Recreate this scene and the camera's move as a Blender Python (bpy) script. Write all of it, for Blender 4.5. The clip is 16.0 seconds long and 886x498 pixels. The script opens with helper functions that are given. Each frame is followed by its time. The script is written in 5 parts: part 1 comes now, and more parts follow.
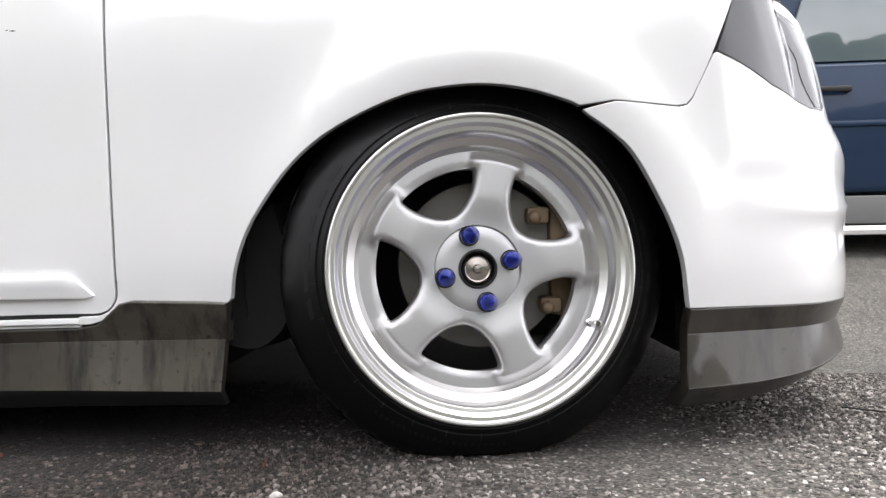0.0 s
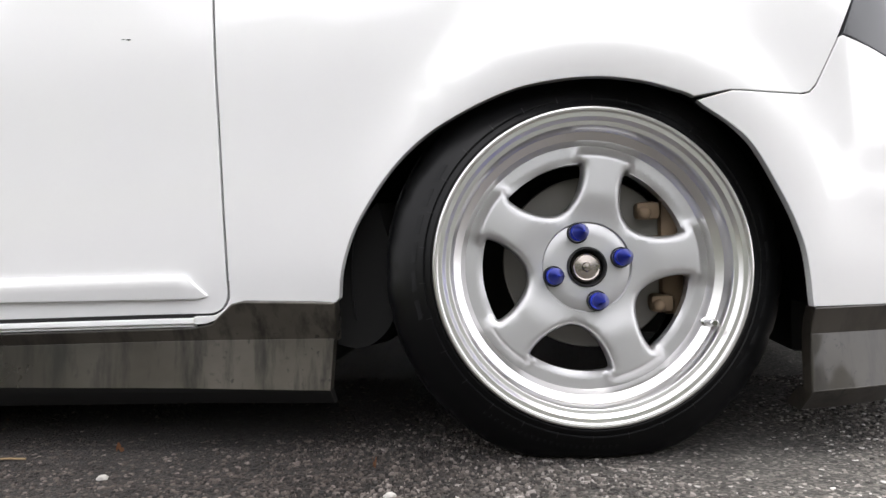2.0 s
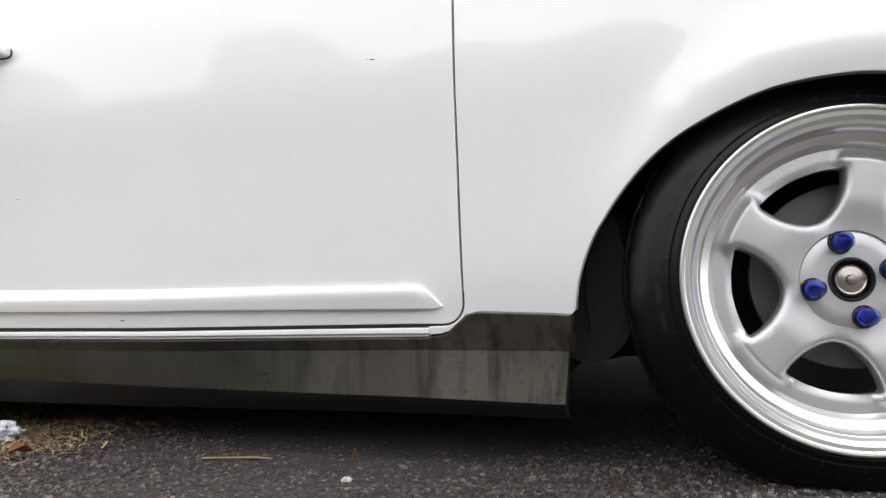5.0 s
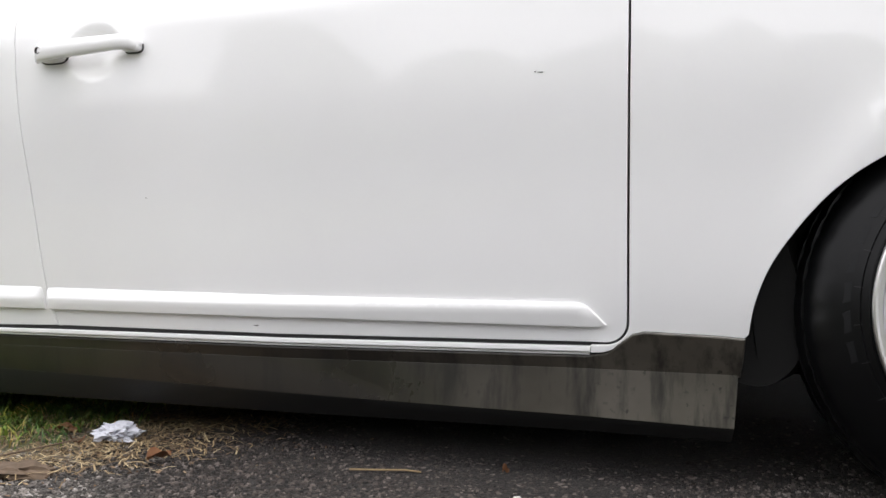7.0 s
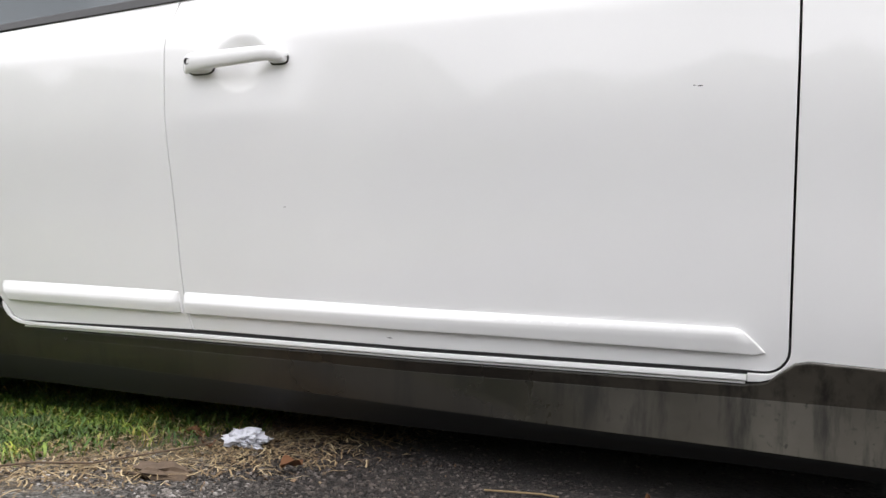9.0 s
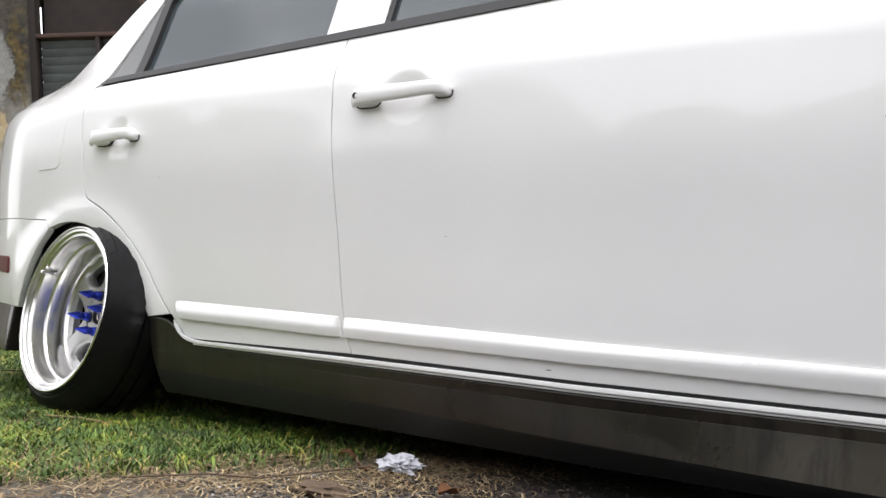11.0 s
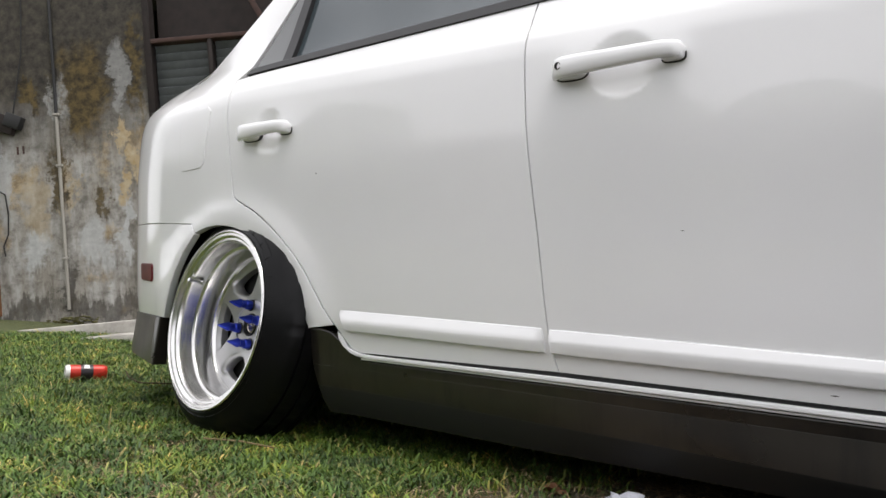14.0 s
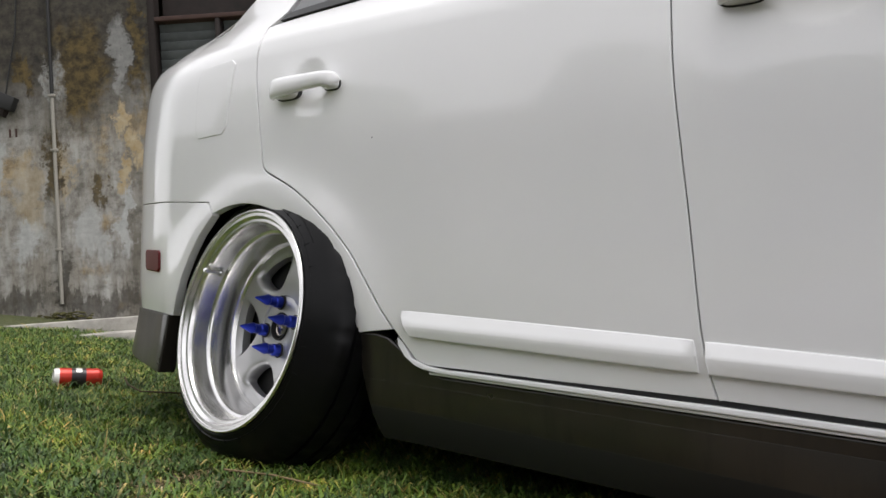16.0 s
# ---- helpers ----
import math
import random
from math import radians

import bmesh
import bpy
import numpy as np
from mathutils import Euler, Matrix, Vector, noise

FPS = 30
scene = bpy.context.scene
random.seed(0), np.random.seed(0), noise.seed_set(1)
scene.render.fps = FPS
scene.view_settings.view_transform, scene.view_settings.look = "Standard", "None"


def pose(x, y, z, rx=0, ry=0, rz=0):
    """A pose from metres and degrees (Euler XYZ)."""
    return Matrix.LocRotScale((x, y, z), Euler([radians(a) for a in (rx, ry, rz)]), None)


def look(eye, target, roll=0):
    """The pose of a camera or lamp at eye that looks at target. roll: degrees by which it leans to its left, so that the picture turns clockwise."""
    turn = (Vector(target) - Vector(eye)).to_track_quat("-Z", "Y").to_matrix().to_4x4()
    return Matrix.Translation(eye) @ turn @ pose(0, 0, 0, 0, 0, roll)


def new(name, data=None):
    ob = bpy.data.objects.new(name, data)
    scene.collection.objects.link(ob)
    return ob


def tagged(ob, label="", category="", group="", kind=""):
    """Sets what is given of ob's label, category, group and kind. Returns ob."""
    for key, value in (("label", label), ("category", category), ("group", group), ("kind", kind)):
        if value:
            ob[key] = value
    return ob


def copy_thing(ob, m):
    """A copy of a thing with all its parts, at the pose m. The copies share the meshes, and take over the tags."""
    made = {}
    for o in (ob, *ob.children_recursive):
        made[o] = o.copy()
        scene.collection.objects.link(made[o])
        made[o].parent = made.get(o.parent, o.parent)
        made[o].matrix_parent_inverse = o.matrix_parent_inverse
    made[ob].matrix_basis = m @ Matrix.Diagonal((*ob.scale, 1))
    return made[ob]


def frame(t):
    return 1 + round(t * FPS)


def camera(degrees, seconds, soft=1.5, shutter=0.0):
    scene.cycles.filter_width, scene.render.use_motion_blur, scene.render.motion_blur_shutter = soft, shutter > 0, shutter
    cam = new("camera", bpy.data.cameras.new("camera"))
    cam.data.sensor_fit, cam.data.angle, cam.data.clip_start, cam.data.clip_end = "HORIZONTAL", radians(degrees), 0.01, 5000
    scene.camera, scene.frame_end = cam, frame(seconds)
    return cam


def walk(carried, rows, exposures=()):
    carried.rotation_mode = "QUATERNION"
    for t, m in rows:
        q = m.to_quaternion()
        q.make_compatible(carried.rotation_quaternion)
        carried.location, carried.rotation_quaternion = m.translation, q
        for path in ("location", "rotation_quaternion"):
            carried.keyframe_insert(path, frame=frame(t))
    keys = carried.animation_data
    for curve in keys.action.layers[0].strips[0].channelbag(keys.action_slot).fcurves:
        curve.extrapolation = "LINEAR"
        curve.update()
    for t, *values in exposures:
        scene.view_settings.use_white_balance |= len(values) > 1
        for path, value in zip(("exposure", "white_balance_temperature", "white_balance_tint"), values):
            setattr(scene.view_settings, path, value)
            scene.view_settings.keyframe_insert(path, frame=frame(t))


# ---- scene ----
cam = camera(58.0, 16.0)
PATH = [
    (0, (-0.029, -1.143, 0.315), (-0.063, 0.857, 0.285), -1.0),
    (0.5, (-0.039, -1.143, 0.308), (-0.111, 0.856, 0.298), -1.2),
    (1, (-0.05, -1.139, 0.306), (-0.189, 0.856, 0.302), -1.3),
    (1.5, (-0.054, -1.136, 0.314), (-0.251, 0.854, 0.295), -1.2),
    (2, (-0.068, -1.13, 0.323), (-0.302, 0.856, 0.281), -1.7),
    (2.5, (-0.08, -1.13, 0.317), (-0.361, 0.85, 0.291), -1.6),
    (3, (-0.092, -1.129, 0.312), (-0.444, 0.839, 0.305), -1.7),
    (3.5, (-0.096, -1.129, 0.315), (-0.535, 0.822, 0.316), -2.0),
    (4, (-0.111, -1.128, 0.309), (-0.615, 0.808, 0.328), -2.0),
    (4.5, (-0.138, -1.132, 0.302), (-0.686, 0.791, 0.331), -1.6),
    (5, (-0.164, -1.133, 0.291), (-0.81, 0.759, 0.347), -1.4),
    (7.5, (-0.479, -1.211, 0.35), (-1.093, 0.692, 0.355), 0.7),
    (8, (-0.505, -1.211, 0.332), (-1.174, 0.674, 0.372), 1.5),
    (8.5, (-0.504, -1.21, 0.338), (-1.242, 0.648, 0.38), 1.8),
    (9, (-0.523, -1.21, 0.332), (-1.324, 0.622, 0.393), 2.3),
    (9.5, (-0.554, -1.216, 0.325), (-1.425, 0.582, 0.411), 2.7),
    (10, (-0.572, -1.22, 0.317), (-1.515, 0.54, 0.431), 3.4),
    (12.5, (-0.661, -1.283, 0.327), (-1.809, 0.349, 0.456), 4.3),
    (13, (-0.751, -1.246, 0.332), (-1.909, 0.381, 0.455), 4.2),
    (13.5, (-0.819, -1.209, 0.318), (-2.023, 0.383, 0.453), 3.8),
    (14, (-0.895, -1.167, 0.328), (-2.14, 0.395, 0.436), 3.2),
    (14.5, (-0.968, -1.134, 0.335), (-2.226, 0.418, 0.428), 3.5),
    (15, (-1.05, -1.083, 0.349), (-2.315, 0.463, 0.432), 2.9),
    (15.5, (-1.142, -1.037, 0.329), (-2.386, 0.526, 0.427), 2.3),
    (16, (-1.233, -0.985, 0.311), (-2.471, 0.582, 0.423), 4.2),
]
walk(cam, [(t, look(eye, target, roll)) for t, eye, target, roll in PATH],
     [(0, 1.76), (5, 1.60), (7.5, 1.45), (10, 1.42), (12.5, 1.30), (14.5, 0.95), (16, 0.85)])
from mathutils import geometry


# ---- light ----
world = bpy.data.worlds.new("overcast_sky")
world.use_nodes = True
scene.world = world
wn = world.node_tree
sky = wn.nodes.new("ShaderNodeTexSky")
sky.sky_type, sky.sun_disc = "NISHITA", False
sky.sun_elevation, sky.sun_rotation = radians(78), radians(73)
sky.air_density, sky.dust_density, sky.ozone_density = 1.0, 6.0, 1.0
mixw = wn.nodes.new("ShaderNodeMix")
mixw.data_type = "RGBA"
mixw.inputs[0].default_value = 0.90
cloud = wn.nodes.new("ShaderNodeTexNoise")
cloud.inputs["Scale"].default_value, cloud.inputs["Detail"].default_value, cloud.inputs["Roughness"].default_value = 3.4, 5.0, 0.55
wn.links.new(wn.nodes.new("ShaderNodeTexCoord").outputs["Generated"], cloud.inputs["Vector"])
veil = wn.nodes.new("ShaderNodeValToRGB")
veil.color_ramp.elements[0].position, veil.color_ramp.elements[0].color = 0.36, (5.4, 5.3, 5.5, 1)
veil.color_ramp.elements[1].position, veil.color_ramp.elements[1].color = 0.66, (11.2, 11.05, 11.35, 1)
wn.links.new(cloud.outputs[0], veil.inputs[0])
wn.links.new(veil.outputs[0], mixw.inputs[7])
wn.links.new(sky.outputs[0], mixw.inputs[6])
wn.links.new(mixw.outputs[2], wn.nodes["Background"].inputs[0])
wn.nodes["Background"].inputs[1].default_value = 0.10
sun = new("sun", bpy.data.lights.new("sun", "SUN"))
sun.data.energy, sun.data.angle, sun.data.color = 1.2, radians(40), (1.0, 0.97, 0.92)
sun.matrix_world = look((2.0, 0.6, 10), (0, 0, 0))


# ---- materials ----
def material(name, color=(0.5, 0.5, 0.5), rough=0.5, metal=0.0, coat=0.0, coat_rough=0.03, spec=0.5):
    m = bpy.data.materials.new(name)
    m.use_nodes = True
    p = m.node_tree.nodes["Principled BSDF"]
    p.inputs["Base Color"].default_value = (*color, 1)
    p.inputs["Roughness"].default_value = rough
    p.inputs["Metallic"].default_value = metal
    p.inputs["Coat Weight"].default_value = coat
    p.inputs["Coat Roughness"].default_value = coat_rough
    p.inputs["Specular IOR Level"].default_value = spec
    return m


def node(m, kind, **values):
    n = m.node_tree.nodes.new(kind)
    for key, value in values.items():
        n.inputs[key.replace("_", " ")].default_value = value
    return n


def coords(m):
    return m.node_tree.nodes.new("ShaderNodeTexCoord").outputs["Object"]


def noise_node(m, scale, detail=4.0, rough=0.55, vector=None):
    n = node(m, "ShaderNodeTexNoise", Scale=scale, Detail=detail, Roughness=rough)
    m.node_tree.links.new(vector or coords(m), n.inputs["Vector"])
    return n


def ramp(m, source, stops):
    r = m.node_tree.nodes.new("ShaderNodeValToRGB")
    e = r.color_ramp.elements
    while len(e) < len(stops):
        e.new(0.5)
    for k, (at, c) in zip(e, stops):
        k.position, k.color = at, (*c, 1) if len(c) == 3 else c
    m.node_tree.links.new(source, r.inputs[0])
    return r


def mix(m, fac, a, b, blend="MIX"):
    n = m.node_tree.nodes.new("ShaderNodeMix")
    n.data_type, n.blend_type = "RGBA", blend
    for socket, value in ((n.inputs[0], fac), (n.inputs[6], a), (n.inputs[7], b)):
        if isinstance(value, (int, float)):
            socket.default_value = value
        elif isinstance(value, tuple):
            socket.default_value = (*value, 1)
        else:
            m.node_tree.links.new(value, socket)
    return n.outputs[2]


def put(m, name, source):
    m.node_tree.links.new(source, m.node_tree.nodes["Principled BSDF"].inputs[name])


def bump(m, height, strength=0.3, distance=0.002):
    b = node(m, "ShaderNodeBump", Strength=strength, Distance=distance)
    m.node_tree.links.new(height, b.inputs["Height"])
    put(m, "Normal", b.outputs[0])


PAINT = material("white_car_paint", (0.80, 0.80, 0.81), 0.28, 0, 1.0, 0.045)
PAINT.node_tree.nodes["Principled BSDF"].inputs["Coat IOR"].default_value = 1.58
n1 = noise_node(PAINT, 2.2, 5)
put(PAINT, "Base Color", ramp(PAINT, n1.outputs[0], [(0.3, (0.785, 0.785, 0.79)), (0.7, (0.825, 0.825, 0.83))]).outputs[0])
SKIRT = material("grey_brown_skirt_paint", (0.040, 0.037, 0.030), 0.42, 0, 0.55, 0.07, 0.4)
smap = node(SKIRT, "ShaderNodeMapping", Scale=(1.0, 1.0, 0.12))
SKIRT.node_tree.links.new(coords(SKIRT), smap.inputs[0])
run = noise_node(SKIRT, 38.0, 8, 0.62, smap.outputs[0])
skirt_mottle = noise_node(SKIRT, 5.0, 6, 0.6)
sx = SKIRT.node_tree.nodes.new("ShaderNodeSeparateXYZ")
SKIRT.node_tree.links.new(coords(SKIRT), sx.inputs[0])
# paler towards the front: reflected sky and ground painted into the colour
front_weight = node(SKIRT, "ShaderNodeMapRange", From_Min=-1.0, From_Max=-0.40)
SKIRT.node_tree.links.new(sx.outputs[0], front_weight.inputs[0])
sheen_tone = ramp(SKIRT, skirt_mottle.outputs[0], [(0.3, (0.014, 0.0118, 0.0095)), (0.7, (0.024, 0.0205, 0.0165))]).outputs[0]
# the painted reflection weakens again towards the nose
nose_fade = node(SKIRT, "ShaderNodeMapRange", From_Min=-0.2, From_Max=0.25, To_Min=1.0, To_Max=0.25)
SKIRT.node_tree.links.new(sx.outputs[0], nose_fade.inputs[0])
sheen_tone = mix(SKIRT, mix(SKIRT, 1.0, front_weight.outputs[0], nose_fade.outputs[0], "MULTIPLY"), sheen_tone, ramp(SKIRT, skirt_mottle.outputs[0], [(0.3, (0.046, 0.041, 0.033)), (0.7, (0.092, 0.083, 0.068))]).outputs[0])
put(SKIRT, "Base Color", mix(SKIRT, ramp(SKIRT, run.outputs[0], [(0.48, (0, 0, 0)), (0.66, (0.85, 0.85, 0.85))]).outputs[0], sheen_tone, (0.010, 0.009, 0.008)))
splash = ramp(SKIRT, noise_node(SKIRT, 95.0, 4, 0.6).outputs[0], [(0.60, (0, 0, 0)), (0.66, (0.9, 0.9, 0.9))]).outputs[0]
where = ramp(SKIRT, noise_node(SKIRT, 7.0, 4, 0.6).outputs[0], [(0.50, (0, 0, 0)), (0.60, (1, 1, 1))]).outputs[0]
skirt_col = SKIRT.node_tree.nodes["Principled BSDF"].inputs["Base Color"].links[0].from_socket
put(SKIRT, "Base Color", mix(SKIRT, mix(SKIRT, 1.0, mix(SKIRT, 1.0, splash, where, "MULTIPLY"), front_weight.outputs[0], "MULTIPLY"), skirt_col, (0.008, 0.008, 0.007)))
put(SKIRT, "Roughness", ramp(SKIRT, skirt_mottle.outputs[0], [(0.3, (0.22, 0.22, 0.22)), (0.7, (0.42, 0.42, 0.42))]).outputs[0])
DARK = material("black_plastic", (0.012, 0.012, 0.012), 0.6)
RUBBER = material("tyre_rubber", (0.0036, 0.0037, 0.0041), 0.33, spec=0.17)
RUBBER_WORN = material("scuffed_tyre_rubber", (0.0085, 0.0088, 0.0095), 0.5, spec=0.16)
RUBBER_PALE = material("chalky_tyre_rubber", (0.035, 0.035, 0.036), 0.7, spec=0.2)
GUARDM = material("dark_grey_guard_plastic", (0.013, 0.013, 0.013), 0.7, spec=0.15)
SEAL = material("black_window_seal", (0.015, 0.015, 0.016), 0.45)
POLISH = material("polished_aluminium", (0.70, 0.69, 0.68), 0.29, 1.0)
SATIN = material("satin_aluminium", (0.70, 0.695, 0.685), 0.23, 1.0)
SILVER = material("silver_wheel_paint", (0.50, 0.50, 0.505), 0.42, 0.85, 0.4, 0.15)
BLUE = material("blue_anodised_metal", (0.03, 0.05, 0.42), 0.28, 0.85)
STEEL = material("brake_steel", (0.20, 0.19, 0.18), 0.45, 0.9)
CALIPER = material("bare_cast_caliper", (0.17, 0.12, 0.075), 0.7, 0.2)
CAPM = material("dirty_chrome", (0.42, 0.38, 0.35), 0.25, 1.0)
CHROME = material("chrome", (0.8, 0.8, 0.8), 0.12, 1.0)
GLASS = material("tinted_window_glass", (0.045, 0.06, 0.068), 0.03, 0, 0, 0.03, 0.8)
LAMP = material("smoked_headlight_lens", (0.085, 0.088, 0.095), 0.2, 0.0, 0.45, 0.01, 0.3)
LAMPDARK = material("dark_lens_reflection", (0.02, 0.024, 0.024), 0.2, 0, 0.25, 0.02)
RED = material("red_reflector", (0.10, 0.004, 0.006), 0.35, 0, 0.1, spec=0.3)
NAVY = material("dark_blue_car_paint", (0.010, 0.026, 0.062), 0.35, 0.2, 0.35, 0.04, 0.3)
RAILM = material("reddish_brown_wood", (0.055, 0.027, 0.020), 0.75)
POSTM = material("orange_brown_wood", (0.19, 0.085, 0.035), 0.7)
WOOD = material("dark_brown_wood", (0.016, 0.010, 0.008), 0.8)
LOUVREM = material("grey_louvre_glass", (0.075, 0.082, 0.084), 0.4)
CONC = material("pale_concrete", (0.38, 0.36, 0.33), 0.85)
PIPEM = material("pale_conduit", (0.30, 0.285, 0.25), 0.7)
PAPERM = material("white_paper", (0.48, 0.49, 0.54), 0.8)
LEAFM = material("dead_leaf_brown", (0.13, 0.055, 0.022), 0.85)
BARKM = material("weathered_bark", (0.085, 0.058, 0.038), 0.9)
PALEM = material("pale_stone", (0.36, 0.35, 0.33), 0.85)
STRAWM = material("dry_straw", (0.36, 0.27, 0.14), 0.8)
LITTERM = material("leaf_litter_bits", (0.15, 0.08, 0.04), 0.85)
CANW = material("white_can_print", (0.75, 0.74, 0.72), 0.3, 0.2)
CANR = material("red_can_print", (0.55, 0.035, 0.02), 0.28, 0.2)
CANK = material("black_can_print", (0.03, 0.025, 0.03), 0.3, 0.2)
BLUEGLASS = material("pale_reflecting_glass", (0.10, 0.13, 0.14), 0.04, 0, 1.0, 0.02, 0.9)
GREYTRIM = material("grey_lower_trim", (0.14, 0.14, 0.14), 0.55)
RENDERM = material("cream_render", (0.46, 0.44, 0.40), 0.9)
ROOFM = material("grey_roof_tiles", (0.20, 0.19, 0.18), 0.85)
TREEM = material("far_foliage", (0.07, 0.095, 0.045), 0.8)
WEEDM = material("weeds", (0.08, 0.075, 0.025), 0.9)


def island_colors(m, stops):
    """Colour that differs from piece to piece of a joined mesh."""
    g = m.node_tree.nodes.new("ShaderNodeNewGeometry")
    r = ramp(m, g.outputs["Random Per Island"], stops)
    put(m, "Base Color", r.outputs[0])
    return r


def calc(m, op, a, b):
    n = m.node_tree.nodes.new("ShaderNodeMath")
    n.operation = op
    for socket, value in zip(n.inputs, (a, b)):
        if isinstance(value, (int, float)):
            socket.default_value = value
        else:
            m.node_tree.links.new(value, socket)
    return n.outputs[0]


def flank_shade(m, shade_tint=(0.17, 0.15, 0.145)):
    """Tint of the asphalt: the car's shade painted dark along it, pale by the nose and by the lawn."""
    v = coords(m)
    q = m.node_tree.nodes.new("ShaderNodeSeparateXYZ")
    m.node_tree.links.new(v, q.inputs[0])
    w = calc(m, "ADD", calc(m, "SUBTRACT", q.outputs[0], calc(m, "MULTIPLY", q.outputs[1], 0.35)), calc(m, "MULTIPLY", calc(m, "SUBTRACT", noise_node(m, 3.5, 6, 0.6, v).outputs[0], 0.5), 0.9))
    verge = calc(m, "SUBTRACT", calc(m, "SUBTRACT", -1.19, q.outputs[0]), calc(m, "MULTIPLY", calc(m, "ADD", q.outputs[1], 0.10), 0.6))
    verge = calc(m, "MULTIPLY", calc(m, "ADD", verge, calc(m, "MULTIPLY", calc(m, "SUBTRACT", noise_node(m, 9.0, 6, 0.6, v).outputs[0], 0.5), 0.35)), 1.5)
    return ramp(m, calc(m, "MAXIMUM", calc(m, "ADD", w, 0.35), verge), [(0.02, shade_tint), (0.80, (1.0, 1.0, 1.0))]).outputs[0]


island_colors(LITTERM, [(0.0, (0.035, 0.020, 0.012)), (0.5, (0.09, 0.052, 0.028)), (0.85, (0.16, 0.105, 0.06)), (1.0, (0.26, 0.20, 0.13))])
island_colors(STRAWM, [(0.0, (0.07, 0.042, 0.02)), (0.40, (0.15, 0.10, 0.05)), (0.80, (0.27, 0.20, 0.105)), (1.0, (0.44, 0.36, 0.22))])
CHIPM = material("stone_chippings", (0.15, 0.145, 0.14), 0.85)
island_colors(CHIPM, [(0.0, (0.024, 0.022, 0.021)), (0.40, (0.068, 0.061, 0.056)), (0.70, (0.155, 0.140, 0.128)), (0.90, (0.30, 0.275, 0.255)), (1.0, (0.56, 0.54, 0.52))])
cr = [n for n in CHIPM.node_tree.nodes if n.bl_idname == "ShaderNodeValToRGB"][0]
# chippings take the same painted car shade as the asphalt
put(CHIPM, "Base Color", mix(CHIPM, 1.0, cr.outputs[0], flank_shade(CHIPM, (0.23, 0.20, 0.19)), "MULTIPLY"))
GRASSM = material("lawn_grass", (0.06, 0.11, 0.02), 0.6)
gr = island_colors(GRASSM, [(0.0, (0.022, 0.052, 0.007)), (0.40, (0.058, 0.115, 0.013)), (0.80, (0.125, 0.190, 0.028)), (0.92, (0.22, 0.21, 0.065)), (1.0, (0.33, 0.25, 0.12))])
growth = ramp(GRASSM, noise_node(GRASSM, 8.0, 7, 0.65).outputs[0], [(0.36, (0.34, 0.44, 0.32)), (0.48, (0.78, 0.88, 0.68)), (0.58, (1.50, 1.36, 0.9)), (0.70, (2.4, 1.75, 1.1))])
put(GRASSM, "Base Color", mix(GRASSM, 1.0, gr.outputs[0], growth.outputs[0], "MULTIPLY"))

# ground: asphalt that turns to soil where the lawn begins
GROUNDM = material("asphalt_and_soil", (0.06, 0.058, 0.056), 0.92)
tc = coords(GROUNDM)
sep = GROUNDM.node_tree.nodes.new("ShaderNodeSeparateXYZ")
GROUNDM.node_tree.links.new(tc, sep.inputs[0])


edge = calc(GROUNDM, "ADD", calc(GROUNDM, "MULTIPLY", calc(GROUNDM, "MAXIMUM", calc(GROUNDM, "MINIMUM", sep.outputs[1], -0.06), -1.3), 0.92), -1.25)
e1 = calc(GROUNDM, "SUBTRACT", edge, sep.outputs[0])
e2 = calc(GROUNDM, "ADD", e1, calc(GROUNDM, "MULTIPLY", calc(GROUNDM, "SUBTRACT", noise_node(GROUNDM, 6.0, 6, 0.65, tc).outputs[0], 0.5), 0.55))
soil = ramp(GROUNDM, calc(GROUNDM, "MULTIPLY", e2, 5.0), [(0.0, (0, 0, 0)), (1.0, (1, 1, 1))]).outputs[0]
grit = node(GROUNDM, "ShaderNodeTexVoronoi", Scale=210.0)
GROUNDM.node_tree.links.new(tc, grit.inputs["Vector"])
stones = ramp(GROUNDM, grit.outputs["Color"], [(0.0, (0.020, 0.020, 0.019)), (0.5, (0.065, 0.062, 0.058)), (0.8, (0.13, 0.125, 0.115)), (1.0, (0.30, 0.29, 0.27))]).outputs[0]
patches = ramp(GROUNDM, noise_node(GROUNDM, 3.0, 6, 0.6, tc).outputs[0], [(0.3, (0.75, 0.74, 0.72)), (0.7, (1.15, 1.13, 1.1))]).outputs[0]
road = mix(GROUNDM, 1.0, mix(GROUNDM, 1.0, stones, patches, "MULTIPLY"), flank_shade(GROUNDM), "MULTIPLY")
dirt = ramp(GROUNDM, noise_node(GROUNDM, 24.0, 8, 0.7, tc).outputs[0], [(0.25, (0.026, 0.034, 0.011)), (0.5, (0.060, 0.072, 0.022)), (0.75, (0.13, 0.125, 0.05))]).outputs[0]
worn = ramp(GROUNDM, noise_node(GROUNDM, 40.0, 8, 0.7, tc).outputs[0], [(0.3, (0.045, 0.033, 0.022)), (0.5, (0.095, 0.074, 0.050)), (0.72, (0.18, 0.15, 0.11))]).outputs[0]
deep = ramp(GROUNDM, calc(GROUNDM, "MULTIPLY", calc(GROUNDM, "SUBTRACT", e2, 0.12), 3.5), [(0.0, (0, 0, 0)), (1.0, (1, 1, 1))]).outputs[0]
put(GROUNDM, "Base Color", mix(GROUNDM, soil, road, mix(GROUNDM, deep, worn, dirt)))
bump(GROUNDM, calc(GROUNDM, "ADD", grit.outputs["Distance"], noise_node(GROUNDM, 60.0, 6, 0.7, tc).outputs[0]), 0.7, 0.004)

